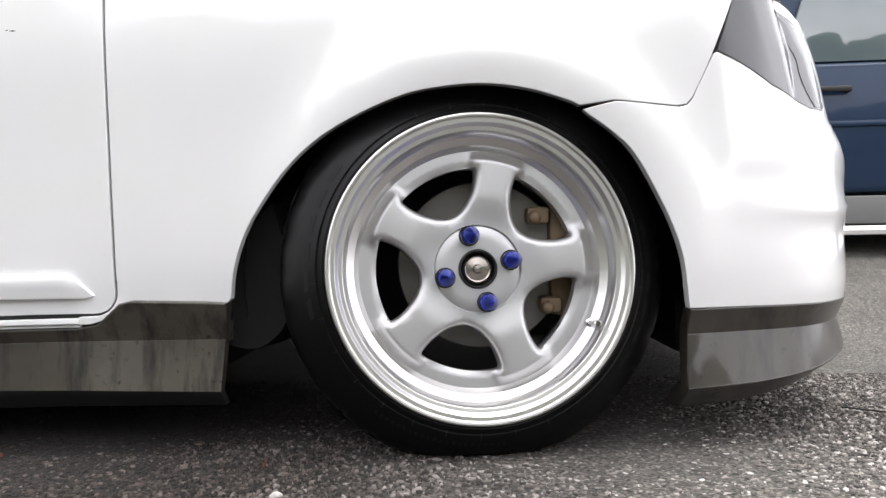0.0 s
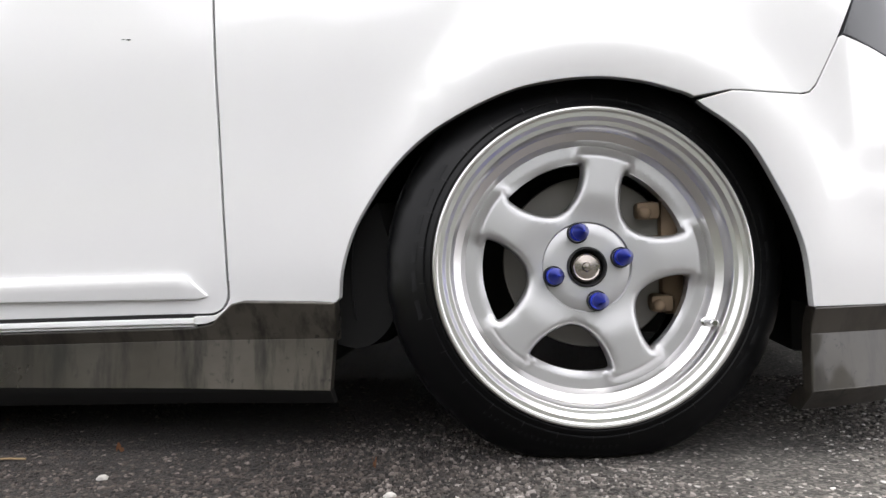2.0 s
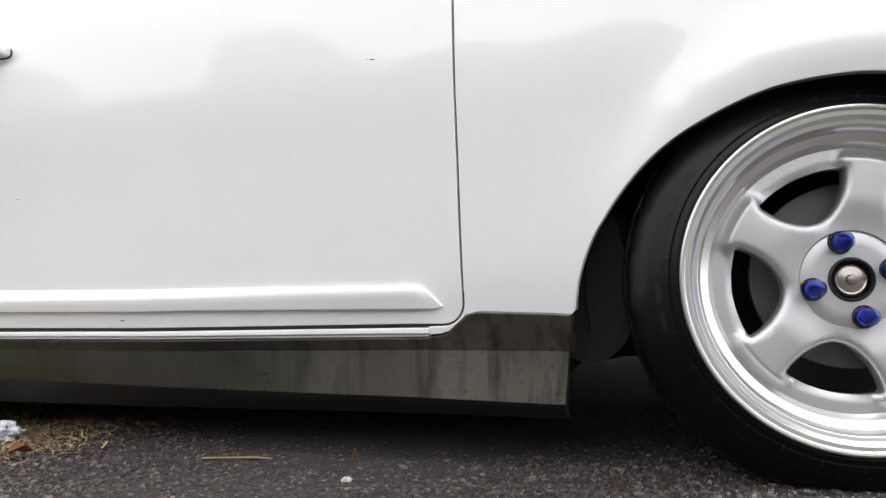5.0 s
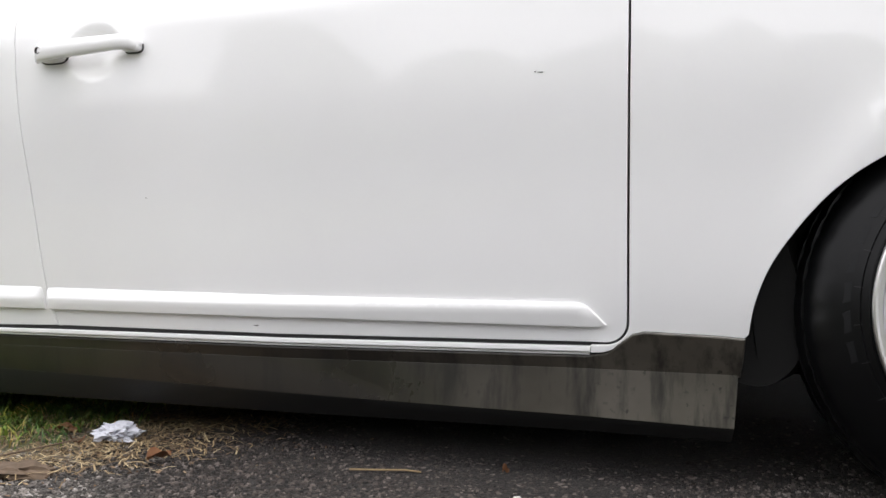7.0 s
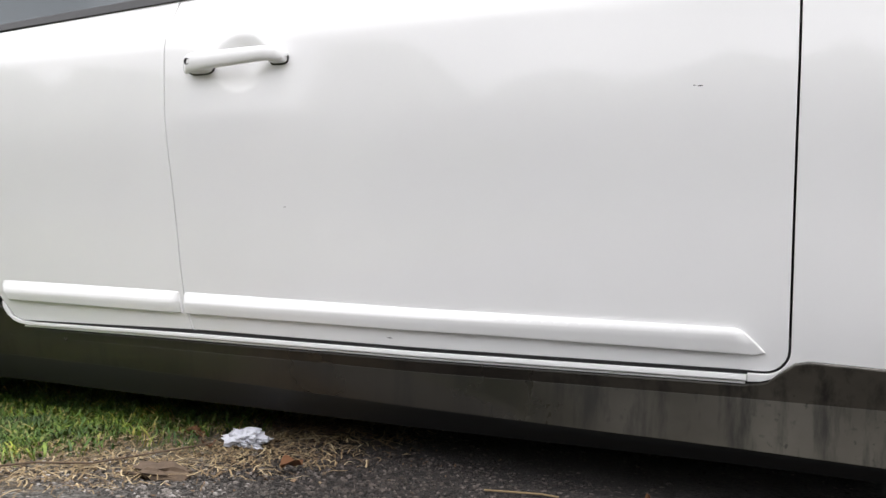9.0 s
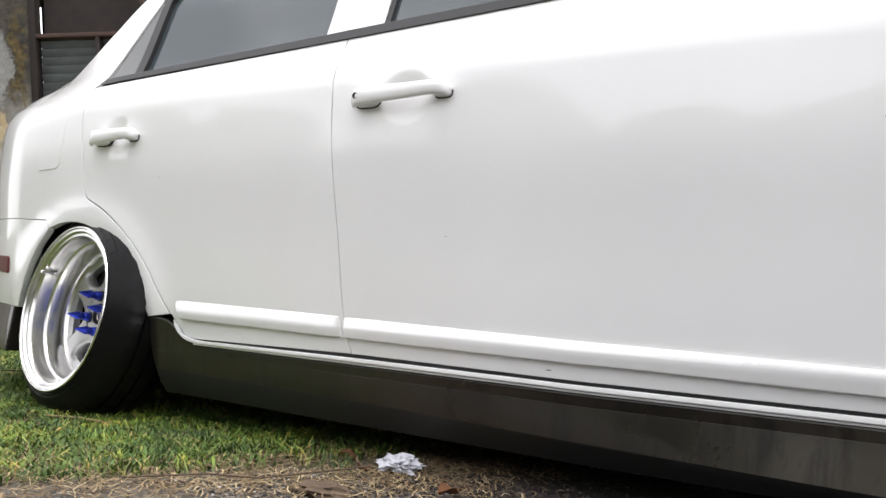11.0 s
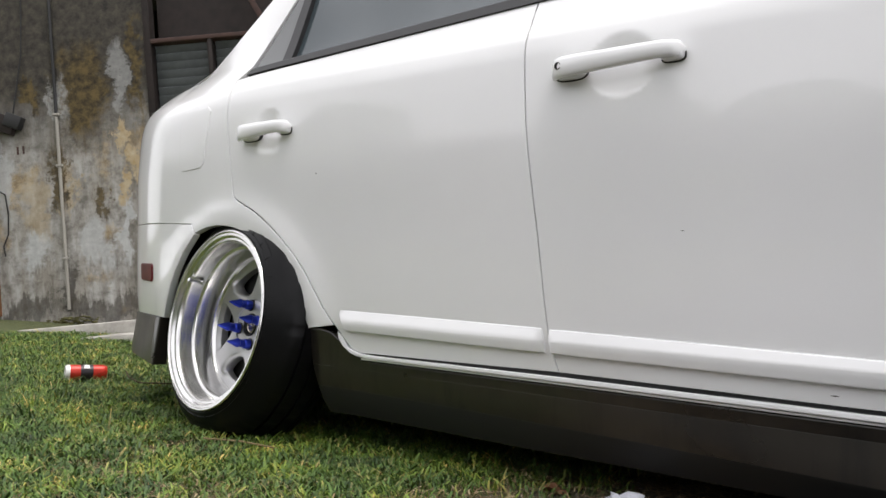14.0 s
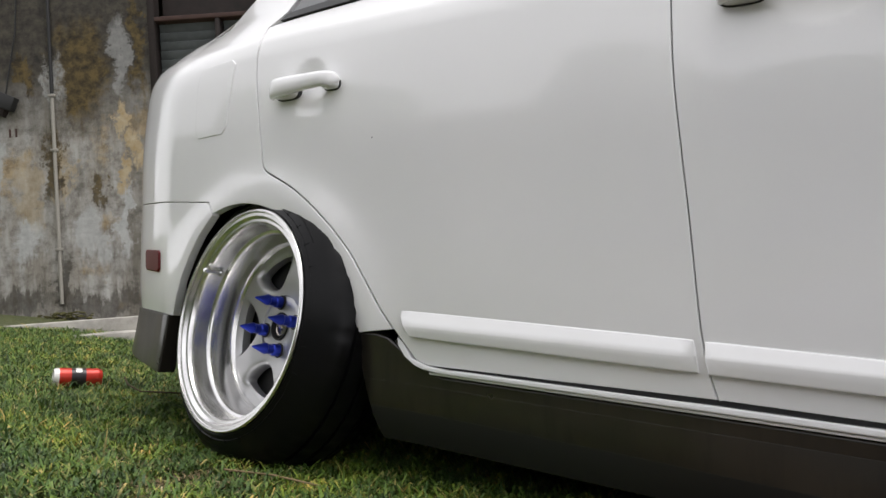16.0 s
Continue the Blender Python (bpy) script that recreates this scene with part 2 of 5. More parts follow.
# house wall: peeling paint over mould, with streaks running down
WALLM = material("stained_painted_concrete", (0.4, 0.38, 0.33), 0.92)
wc = coords(WALLM)
mp = node(WALLM, "ShaderNodeMapping", Scale=(1.0, 1.0, 0.22))
WALLM.node_tree.links.new(wc, mp.inputs[0])
streak = noise_node(WALLM, 5.5, 8, 0.68, mp.outputs[0]).outputs[0]
blotch = noise_node(WALLM, 2.1, 8, 0.62, wc).outputs[0]
fine_n = noise_node(WALLM, 16.0, 8, 0.7, wc).outputs[0]
ws = WALLM.node_tree.nodes.new("ShaderNodeSeparateXYZ")
WALLM.node_tree.links.new(wc, ws.inputs[0])
col = ramp(WALLM, streak, [(0.28, (0.12, 0.108, 0.09)), (0.42, (0.27, 0.25, 0.215)), (0.55, (0.38, 0.37, 0.345)), (0.70, (0.50, 0.50, 0.48))]).outputs[0]
ochre = ramp(WALLM, calc(WALLM, "ADD", blotch, calc(WALLM, "MULTIPLY", streak, 0.5)), [(0.80, (0, 0, 0)), (0.88, (1, 1, 1))]).outputs[0]
col = mix(WALLM, ochre, col, (0.38, 0.30, 0.19))
warp_a = calc(WALLM, "SUBTRACT", noise_node(WALLM, 4.5, 9, 0.72, wc).outputs[0], 0.5)
warp_b = calc(WALLM, "SUBTRACT", noise_node(WALLM, 5.5, 9, 0.72, mp.outputs[0]).outputs[0], 0.5)
wall_x = calc(WALLM, "ADD", ws.outputs[0], calc(WALLM, "MULTIPLY", warp_a, 0.55))
wall_z = calc(WALLM, "ADD", ws.outputs[2], calc(WALLM, "ADD", calc(WALLM, "MULTIPLY", warp_b, 0.75), calc(WALLM, "MULTIPLY", warp_a, 0.25)))
black = ramp(WALLM, calc(WALLM, "ADD", wall_z, calc(WALLM, "MULTIPLY", streak, -0.5)), [(0.0, (0, 0, 0)), (1.0, (1, 1, 1))])
black_in = calc(WALLM, "MULTIPLY", calc(WALLM, "SUBTRACT", calc(WALLM, "ADD", wall_z, calc(WALLM, "MULTIPLY", streak, -0.6)), 0.86), 2.0)
WALLM.node_tree.links.new(black_in, black.inputs[0])


def patch(x, z, rx, rz, amount=1.0):
    """A ragged stain about a spot of the wall."""
    dx = calc(WALLM, "DIVIDE", calc(WALLM, "SUBTRACT", wall_x, x), rx)
    dz = calc(WALLM, "DIVIDE", calc(WALLM, "SUBTRACT", wall_z, z), rz)
    q = calc(WALLM, "SQRT", calc(WALLM, "ADD", calc(WALLM, "MULTIPLY", dx, dx), calc(WALLM, "MULTIPLY", dz, dz)), 0.0)
    return ramp(WALLM, q, [(0.60, (amount, amount, amount)), (1.0, (0, 0, 0))]).outputs[0]


mossy = ramp(WALLM, fine_n, [(0.38, (0.022, 0.017, 0.009)), (0.62, (0.115, 0.082, 0.028))]).outputs[0]
soot = ramp(WALLM, fine_n, [(0.35, (0.020, 0.018, 0.015)), (0.65, (0.075, 0.066, 0.050))]).outputs[0]
rust = ramp(WALLM, fine_n, [(0.35, (0.33, 0.24, 0.12)), (0.65, (0.45, 0.38, 0.26))]).outputs[0]
pale = ramp(WALLM, fine_n, [(0.35, (0.32, 0.325, 0.315)), (0.65, (0.47, 0.475, 0.465))]).outputs[0]
grime = ramp(WALLM, noise_node(WALLM, 3.2, 10, 0.7, mp.outputs[0]).outputs[0], [(0.48, (0, 0, 0)), (0.66, (0.8, 0.8, 0.8))]).outputs[0]
col = mix(WALLM, grime, col, (0.11, 0.098, 0.075))
speck = ramp(WALLM, noise_node(WALLM, 11.0, 10, 0.75, wc).outputs[0], [(0.36, (0.45, 0.44, 0.42)), (0.55, (1.0, 1.0, 1.0))]).outputs[0]
col = mix(WALLM, 1.0, col, speck, "MULTIPLY")
col = mix(WALLM, black.outputs[0], col, soot)
for x, z, rx, rz, amount, tone in (
        (0.46, 1.70, 0.07, 0.34, 0.45, pale), (0.44, 0.61, 0.07, 0.24, 1.0, pale), (-0.20, 0.49, 0.13, 0.16, 1.0, pale), (0.23, 0.56, 0.13, 0.20, 0.9, pale), (-0.38, 0.97, 0.08, 0.3, 0.8, pale), (0.02, 1.55, 0.07, 0.2, 0.7, pale),
        (-0.17, 0.85, 0.10, 0.34, 0.5, rust), (0.45, 1.25, 0.05, 0.13, 1.0, rust), (0.54, 1.07, 0.07, 0.15, 1.0, rust), (0.44, 0.90, 0.05, 0.13, 1.0, rust), (0.05, 0.95, 0.05, 0.2, 0.6, rust),
        (0.18, 1.60, 0.21, 0.46, 1.0, mossy), (0.59, 1.84, 0.06, 0.36, 1.0, mossy), (0.00, 1.00, 0.07, 0.24, 0.9, mossy), (-0.15, 1.66, 0.07, 0.14, 1.0, mossy), (0.28, 0.82, 0.06, 0.09, 0.9, mossy),
        (0.30, 0.10, 0.5, 0.10, 0.7, soot), (-0.30, 0.12, 0.25, 0.10, 0.7, soot), (0.02, 0.22, 0.06, 0.25, 0.8, soot)):
    col = mix(WALLM, patch(x, z, rx, rz, amount), col, tone)
put(WALLM, "Base Color", col)
bump(WALLM, fine_n, 0.5, 0.006)
for m, sc in ((CONC, 9.0), (RENDERM, 1.5), (ROOFM, 6.0), (WOOD, 14.0), (RAILM, 12.0), (POSTM, 12.0), (BARKM, 60.0), (LOUVREM, 7.0)):
    p = m.node_tree.nodes["Principled BSDF"].inputs["Base Color"].default_value
    c = tuple(p)[:3]
    nn = noise_node(m, sc, 8, 0.65)
    put(m, "Base Color", ramp(m, nn.outputs[0], [(0.3, tuple(v * 0.62 for v in c)), (0.7, tuple(min(1, v * 1.3) for v in c))]).outputs[0])
    bump(m, nn.outputs[0], 0.3, 0.003)


# ---- helpers for meshes ----
def mesh_object(name, bm, mat, smooth=30):
    me = bpy.data.meshes.new(name)
    bmesh.ops.recalc_face_normals(bm, faces=bm.faces)
    bm.to_mesh(me)
    bm.free()
    me.materials.append(mat)
    for p in me.polygons:
        p.use_smooth = True
    if smooth:
        me.set_sharp_from_angle(angle=radians(smooth))
    return new(name, me)


def part(name, bm, mat, parent, label="", smooth=30):
    ob = mesh_object(name, bm, mat, smooth)
    ob.parent = parent
    return tagged(ob, label)


def thing(name, label, category, group="", at=(0, 0, 0)):
    ob = new(name)
    ob.empty_display_size = 0.1
    ob.location = at
    return tagged(ob, label, category, group)


def box(bm, lo, hi, bevel=0.0, m=None):
    size = [b - a for a, b in zip(lo, hi)]
    mid = [(a + b) / 2 for a, b in zip(lo, hi)]
    mat = Matrix.Translation(mid) @ Matrix.Diagonal((*size, 1))
    made = bmesh.ops.create_cube(bm, size=1, matrix=(m or Matrix()) @ mat)["verts"]
    if bevel:
        edges = {e for v in made for e in v.link_edges}
        bmesh.ops.bevel(bm, geom=list(edges), offset=bevel, segments=2, affect="EDGES", profile=0.5)


def spun(bm, profile, steps=64, m=None, start=0.0, turn=360.0):
    """A profile of (radius, depth) turned about the local y axis; depth runs inward along +y."""
    m = m or Matrix()
    closed = turn >= 359.9
    count = steps if closed else steps + 1
    rings = []
    for i in range(count):
        a = radians(start + turn * i / steps)
        rings.append([bm.verts.new(m @ Vector((r * math.cos(a), d, r * math.sin(a)))) for r, d in profile])
    for i in range(steps):
        a, b = rings[i], rings[(i + 1) % count]
        for j in range(len(profile) - 1):
            if profile[j][0] < 1e-6 and profile[j + 1][0] < 1e-6:
                continue
            try:
                bm.faces.new((a[j], b[j], b[j + 1], a[j + 1]))
            except ValueError:
                pass


def hermite(points):
    """A smooth curve through (x, y) points, as a function."""
    xs, ys = [p[0] for p in points], [p[1] for p in points]
    n = len(xs)
    d = [(ys[i + 1] - ys[i]) / (xs[i + 1] - xs[i]) for i in range(n - 1)]
    m = [d[0]] + [0 if d[i - 1] * d[i] <= 0 else 2 * d[i - 1] * d[i] / (d[i - 1] + d[i]) for i in range(1, n - 1)] + [d[-1]]

    def value(x):
        if x <= xs[0]:
            return ys[0] + m[0] * (x - xs[0])
        if x >= xs[-1]:
            return ys[-1] + m[-1] * (x - xs[-1])
        i = max(k for k in range(n - 1) if xs[k] <= x)
        h = xs[i + 1] - xs[i]
        t = (x - xs[i]) / h
        return ((1 + 2 * t) * ys[i] + t * h * m[i]) * (1 - t) ** 2 + ((3 - 2 * t) * ys[i + 1] - (1 - t) * h * m[i + 1]) * t * t

    return value


# ---- the sedan's side surface: u runs along the flank (x on the straight), z is height ----
HALF = 0.85
FRONT_Z, REAR_Z = 0.2707, 0.240
FRONT_X, REAR_X = 0.008, -2.452
flank = hermite([(0.05, 0.030), (0.20, 0.012), (0.28, 0.0), (0.45, -0.012), (0.62, -0.022), (0.74, -0.020), (0.775, -0.014), (0.80, -0.002), (0.87, 0.027), (1.05, 0.082), (1.25, 0.155), (1.36, 0.21)])


def track(points):
    """A plan curve by arc length."""
    pts = [Vector(p) for p in points]
    s = [0.0]
    for a, b in zip(pts, pts[1:]):
        s.append(s[-1] + (b - a).length)
    fx, fy = hermite([(t, p.x) for t, p in zip(s, pts)]), hermite([(t, p.y) for t, p in zip(s, pts)])
    return s[-1], lambda t: Vector((fx(t), fy(t)))


NOSE_LEN, nose = track([(0.20, 0.0), (0.34, 0.012), (0.455, 0.05), (0.55, 0.12), (0.62, 0.225), (0.668, 0.365), (0.695, 0.55), (0.705, HALF)])
TAIL_LEN, tail = track([(-2.60, 0.0), (-2.75, 0.004), (-2.90, 0.035), (-3.00, 0.088), (-3.08, 0.165), (-3.14, 0.28), (-3.175, 0.43), (-3.19, 0.62), (-3.195, HALF)])


def plan(u):
    if u > 0.20:
        c, d = nose(u - 0.20), nose(u - 0.199) - nose(u - 0.20)
    elif u < -2.60:
        c, d = tail(-2.60 - u), tail(-2.60 - u) - tail(-2.599 - u)
    else:
        return Vector((u, 0.0)), Vector((0.0, -1.0))
    return c, Vector((d.y, -d.x)).normalized()


CUPS = []
inset_curve = hermite([(0.42, 0.0), (0.44, 0.002), (0.46, 0.009), (0.50, 0.029), (0.55, 0.043), (0.60, 0.056), (0.70, 0.088)])


def lamp_inset(z):
    """How far the nose falls back above the bumper."""
    return inset_curve(z) if z > 0.42 else 0.0



def skin(u, z, push=0.0):
    """A point of the right flank, push metres outwards."""
    c, n = plan(u)
    out = -flank(z) + push
    for wx, wz, r in ((FRONT_X, 0.265, 0.30), (-2.44, 0.175, 0.292)):
        q = math.hypot(u - wx, z - wz) - r
        out += 0.012 * math.exp(-(q / 0.05) ** 2)
    if u < -2.35 and z > 0.70:
        out -= 2.2 * (min(z, 0.86) - 0.70) ** 2 * min(1.0, (-2.35 - u) / 0.40) ** 2
    if u > 0.3:
        w = min(1.0, (u - 0.3) / 0.22)
        out += w * w * (0.008 * math.exp(-((z - 0.350) / 0.022) ** 2) - lamp_inset(z) + 0.16 * max(0.0, 0.34 - max(z, 0.22)) - 0.15 * max(0.0, 0.20 - z))
    for cu, cz, ru, rz, deep in CUPS:
        q = ((u - cu) / ru) ** 2 + ((z - cz) / rz) ** 2
        if q < 1:
            out -= deep * (1 - q) ** 1.5
    sag = 0.0065 * max(0.0, min(1.0, (-0.6 - u) / 0.5)) * max(0.0, min(1.0, (0.36 - z) / 0.07))
    return Vector((c.x + n.x * out, c.y + n.y * out, z - sag))


def skin_normal(u, z, e=0.004):
    a, b = skin(u + e, z) - skin(u - e, z), skin(u, z + e) - skin(u, z - e)
    return a.cross(b).normalized()


def inside_outline(outline, u, z):
    hit = False
    for (u0, z0), (u1, z1) in zip(outline, outline[1:] + outline[:1]):
        if (z0 > z) != (z1 > z) and u < u0 + (z - z0) * (u1 - u0) / (z1 - z0):
            hit = not hit
    return hit


def outline_distance(loop, pts):
    """Distance of many points to a closed polyline."""
    p = np.asarray(pts, float)
    a = np.asarray(loop, float)
    b = np.roll(a, -1, axis=0)
    best = np.full(len(p), 9.0)
    for s, e in zip(a, b):
        d = e - s
        t = np.clip(((p - s) @ d) / max(d @ d, 1e-12), 0, 1)
        best = np.minimum(best, np.linalg.norm(p - s - t[:, None] * d, axis=1))
    return best


def mesh_outline(loop, pts, gap):
    """Triangles inside a closed outline, through the given inner points that keep clear of it."""
    keep = []
    if len(pts):
        near = outline_distance(loop, pts)
        keep = [p for p, d in zip(pts, near) if d > gap and inside_outline(loop, *p)]
    n = len(loop)
    co, _, tris, *_ = geometry.delaunay_2d_cdt([Vector(p) for p in loop] + [Vector(p) for p in keep], [], [list(range(n))], 1, 1e-7)
    return [(v.x, v.y) for v in co], tris


def smooth_line(points, n=4):
    """More points along a gentle curve through the given ones."""
    p = [points[0]] + list(points) + [points[-1]]
    out = []
    for i in range(1, len(p) - 2):
        a, b, c, d = p[i - 1], p[i], p[i + 1], p[i + 2]
        for k in range(n):
            t = k / n
            out.append(tuple(0.5 * (2 * b[j] + (c[j] - a[j]) * t + (2 * a[j] - 5 * b[j] + 4 * c[j] - d[j]) * t * t + (3 * b[j] - a[j] - 3 * c[j] + d[j]) * t ** 3) for j in (0, 1)))
    return out + [tuple(points[-1])]


def shifted(points, d):
    """An open line moved sideways by d, to its right as it runs."""
    out = []
    for i, p in enumerate(points):
        a, b = points[max(0, i - 1)], points[min(len(points) - 1, i + 1)]
        t = Vector((b[0] - a[0], b[1] - a[1])).normalized()
        out.append((p[0] + t.y * d, p[1] - t.x * d))
    return out


def panel(name, outline, mat, parent, label="", lift=0.0, depth=0.018, step=0.03, lines=(), mirror=False, edge=0.0015):
    """A sheet on the flank inside an outline of (u, z), with folded edges; the mirrored one lies on the other flank."""
    loop = []
    for p, q in zip(outline, outline[1:] + outline[:1]):
        n = max(1, int(math.ceil(math.dist(p, q) / step)))
        loop += [(p[0] + (q[0] - p[0]) * i / n, p[1] + (q[1] - p[1]) * i / n) for i in range(n)]
    area = sum(p[0] * q[1] - q[0] * p[1] for p, q in zip(loop, loop[1:] + loop[:1]))
    if area < 0:
        loop.reverse()
    us, zs = [p[0] for p in loop], [p[1] for p in loop]
    gu = sorted(list(np.arange(min(us) + step / 2, max(us), step)) + [v for k, v in lines if k == "u"])
    gz = sorted(list(np.arange(min(zs) + step / 2, max(zs), step)) + [v for k, v in lines if k == "z"])
    co, tris = mesh_outline(loop, [(u, z) for u in gu for z in gz], min(0.006, step * 0.25))
    raised = lift if callable(lift) else (lambda u, z: lift)

    def place(u, z, d=0.0):
        v = skin(u, z, raised(u, z) + d)
        return Vector((v.x, 2 * HALF - v.y, v.z)) if mirror else v

    def facing(u, z, e=0.003):
        n = (place(u + e, z) - place(u - e, z)).cross(place(u, z + e) - place(u, z - e)).normalized()
        return -n if mirror else n

    verts = [place(*p) for p in co]
    normals = [facing(*p) for p in co]
    faces, loops = [], []
    for f in tris:
        ids = list(f)
        n = (verts[ids[1]] - verts[ids[0]]).cross(verts[ids[2]] - verts[ids[0]])
        if n.dot(normals[ids[0]]) < 0:
            ids.reverse()
        faces.append(ids)
        loops += [normals[i] for i in ids]
    # folded rim: a small round and a return
    n = len(loop)
    rim = []
    for i, p in enumerate(loop):
        a, b = Vector(loop[i - 1]), Vector(loop[(i + 1) % n])
        t = (b - a).normalized()
        o = Vector((t.y, -t.x)) * edge
        w = (p[0] + o.x, p[1] + o.y)
        w5 = (p[0] + o.x * 0.7, p[1] + o.y * 0.7)
        rim.append((place(*p), place(*w5, -edge * 0.3), place(*w, -edge), place(*w, -depth), facing(*p)))
    for i in range(n):
        r, s = rim[i], rim[(i + 1) % n]
        side = (s[0] - r[0]).cross(r[4])
        if mirror:
            side = -side
        side.normalize()
        up = r[4]
        soft = [up, (up + side).normalized(), side, side]
        for k in range(3):
            base = len(verts)
            quad = [r[k], s[k], s[k + 1], r[k + 1]]
            ln = [soft[k], soft[k], soft[k + 1], soft[k + 1]]
            order = [0, 1, 2, 3]
            if (quad[1] - quad[0]).cross(quad[2] - quad[0]).dot(soft[k] + soft[k + 1]) < 0:
                order.reverse()
            verts += quad
            faces.append([base + j for j in order])
            loops += [ln[j] for j in order]
    me = bpy.data.meshes.new(name)
    me.from_pydata(verts, [], faces)
    me.materials.append(mat)
    for p in me.polygons:
        p.use_smooth = True
    me.normals_split_custom_set(loops)
    ob = new(name, me)
    ob.parent = parent
    return tagged(ob, label)


def both(name, outline, mat, parent, label="", **more):
    a = panel(name, outline, mat, parent, label, **more)
    b = panel(name, outline, mat, parent, label, mirror=True, **more)
    return a, b


def arc(cx, cz, r, a0, a1, steps, rz=None):
    return [(cx + r * math.cos(radians(a0 + (a1 - a0) * i / steps)), cz + (rz or r) * math.sin(radians(a0 + (a1 - a0) * i / steps))) for i in range(steps + 1)]


# ---- white sedan ----
car = thing("sedan", "lowered white four-door sedan with grey-brown skirts, on asphalt and lawn", "car")
U_END, U_TAIL = 0.20 + NOSE_LEN, -2.60 - TAIL_LEN
CUPS.append((-1.468, 0.708, 0.062, 0.056, 0.012))
CUPS.append((-2.330, 0.672, 0.050, 0.050, 0.010))

FRONT_ARCH = smooth_line([(-0.357, 0.232), (-0.351, 0.271), (-0.336, 0.316), (-0.314, 0.356), (-0.277, 0.406), (-0.239, 0.444), (-0.194, 0.475), (-0.129, 0.506), (-0.072, 0.523), (0.005, 0.530), (0.073, 0.522), (0.129, 0.505), (0.146, 0.497)])
BUMPER_ARCH = smooth_line([(0.152, 0.489), (0.192, 0.460), (0.224, 0.427), (0.255, 0.374), (0.278, 0.326), (0.294, 0.277), (0.305, 0.208)])
REAR_ARCH = smooth_line([(-2.174, 0.244), (-2.192, 0.280), (-2.216, 0.315), (-2.243, 0.348), (-2.275, 0.378), (-2.312, 0.404), (-2.355, 0.427), (-2.395, 0.443), (-2.437, 0.453), (-2.470, 0.457), (-2.505, 0.457), (-2.545, 0.451), (-2.584, 0.439)])
DOOR_REAR = smooth_line([(-2.059, 0.208), (-2.093, 0.243), (-2.129, 0.285), (-2.166, 0.331), (-2.204, 0.374), (-2.242, 0.408), (-2.281, 0.438), (-2.322, 0.465), (-2.362, 0.487), (-2.413, 0.508), (-2.436, 0.519), (-2.448, 0.535), (-2.453, 0.560), (-2.470, 0.633), (-2.487, 0.705), (-2.500, 0.812)], 3)
SEAM = smooth_line([(-1.569, 0.204), (-1.584, 0.250), (-1.598, 0.320), (-1.612, 0.420), (-1.624, 0.500), (-1.641, 0.620), (-1.650, 0.715), (-1.655, 0.790), (-1.656, 0.875)])


def belt(x):
    return 0.828 + (x + 2.44) * 0.047


fine = [("u", v) for v in np.arange(-1.54, -1.39, 0.008)] + [("z", v) for v in np.arange(0.655, 0.77, 0.008)]
fine_rear = [("u", v) for v in np.arange(-2.40, -2.27, 0.008)] + [("z", v) for v in np.arange(0.645, 0.755, 0.008)]
crease = [("z", v) for v in np.arange(0.755, 0.83, 0.008)]

# front fender, bumper, lip, lamp
def fender_lift(u, z):
    """The fender's foot swells out to the sill strip below the door's corner."""
    return 0.008 * max(0.0, min(1.0, (-0.512 - u) / 0.05)) * max(0.0, min(1.0, (0.250 - z) / 0.03))


both("front_fender", [(-0.5166, 0.862), (-0.5166, 0.66), (-0.5186, 0.42), (-0.5196, 0.2435)] + arc(-0.556, 0.2435, 0.0364, -8, -88, 8) + [(-0.5765, 0.2068), (-0.5765, 0.1975), (-0.560, 0.1985), (-0.546, 0.2032), (-0.535, 0.2115), (-0.525, 0.2205), (-0.514, 0.2275), (-0.503, 0.2300), (-0.362, 0.2265)] + FRONT_ARCH + [(0.193, 0.503), (0.240, 0.499), (0.285, 0.4955), (0.296, 0.498), (0.304, 0.507), (0.320, 0.540), (0.334, 0.571), (0.364, 0.646), (0.44, 0.666), (0.52, 0.664), (0.592, 0.649), (0.625, 0.662), (0.55, 0.680), (0.42, 0.700), (0.30, 0.730), (0.0, 0.795), (-0.30, 0.838)], PAINT, car, lift=fender_lift, lines=crease)
both("front_bumper", BUMPER_ARCH + [(0.60, 0.206), (U_END, 0.206), (U_END, 0.56), (0.650, 0.56), (0.646, 0.512), (0.625, 0.5065), (0.56, 0.504), (0.44, 0.5275), (0.378, 0.5535), (0.341, 0.568), (0.337, 0.566), (0.323, 0.537), (0.307, 0.503), (0.298, 0.4935), (0.286, 0.4910), (0.240, 0.4945), (0.195, 0.4985)], PAINT, car, step=0.02)
headlight = both("headlight", [(0.367, 0.645), (0.343, 0.572), (0.378, 0.557), (0.44, 0.531), (0.56, 0.507), (0.62, 0.509), (0.643, 0.516), (0.646, 0.56), (0.627, 0.61), (0.590, 0.645), (0.52, 0.660), (0.44, 0.662)], LAMP, car, "smoked grey headlight lens", depth=0.05, step=0.02)
# dark band on the lens stands in for the trees mirrored there
both("lens_reflection", smooth_line([(0.485, 0.652), (0.512, 0.634), (0.528, 0.606), (0.545, 0.585), (0.548, 0.556), (0.562, 0.530), (0.585, 0.5105)]) + smooth_line([(0.612, 0.5125), (0.596, 0.545), (0.582, 0.562), (0.578, 0.590), (0.556, 0.612), (0.545, 0.640), (0.52, 0.653)]), LAMPDARK, headlight[0], "dark tree reflection painted as a band on the headlight lens", lift=0.001, depth=0.003, edge=0.0005, step=0.015)
both("bonnet_edge", [(0.650, 0.5625), (0.72, 0.5625), (0.72, 0.662), (0.63, 0.662), (0.594, 0.648), (0.631, 0.612)], PAINT, car)
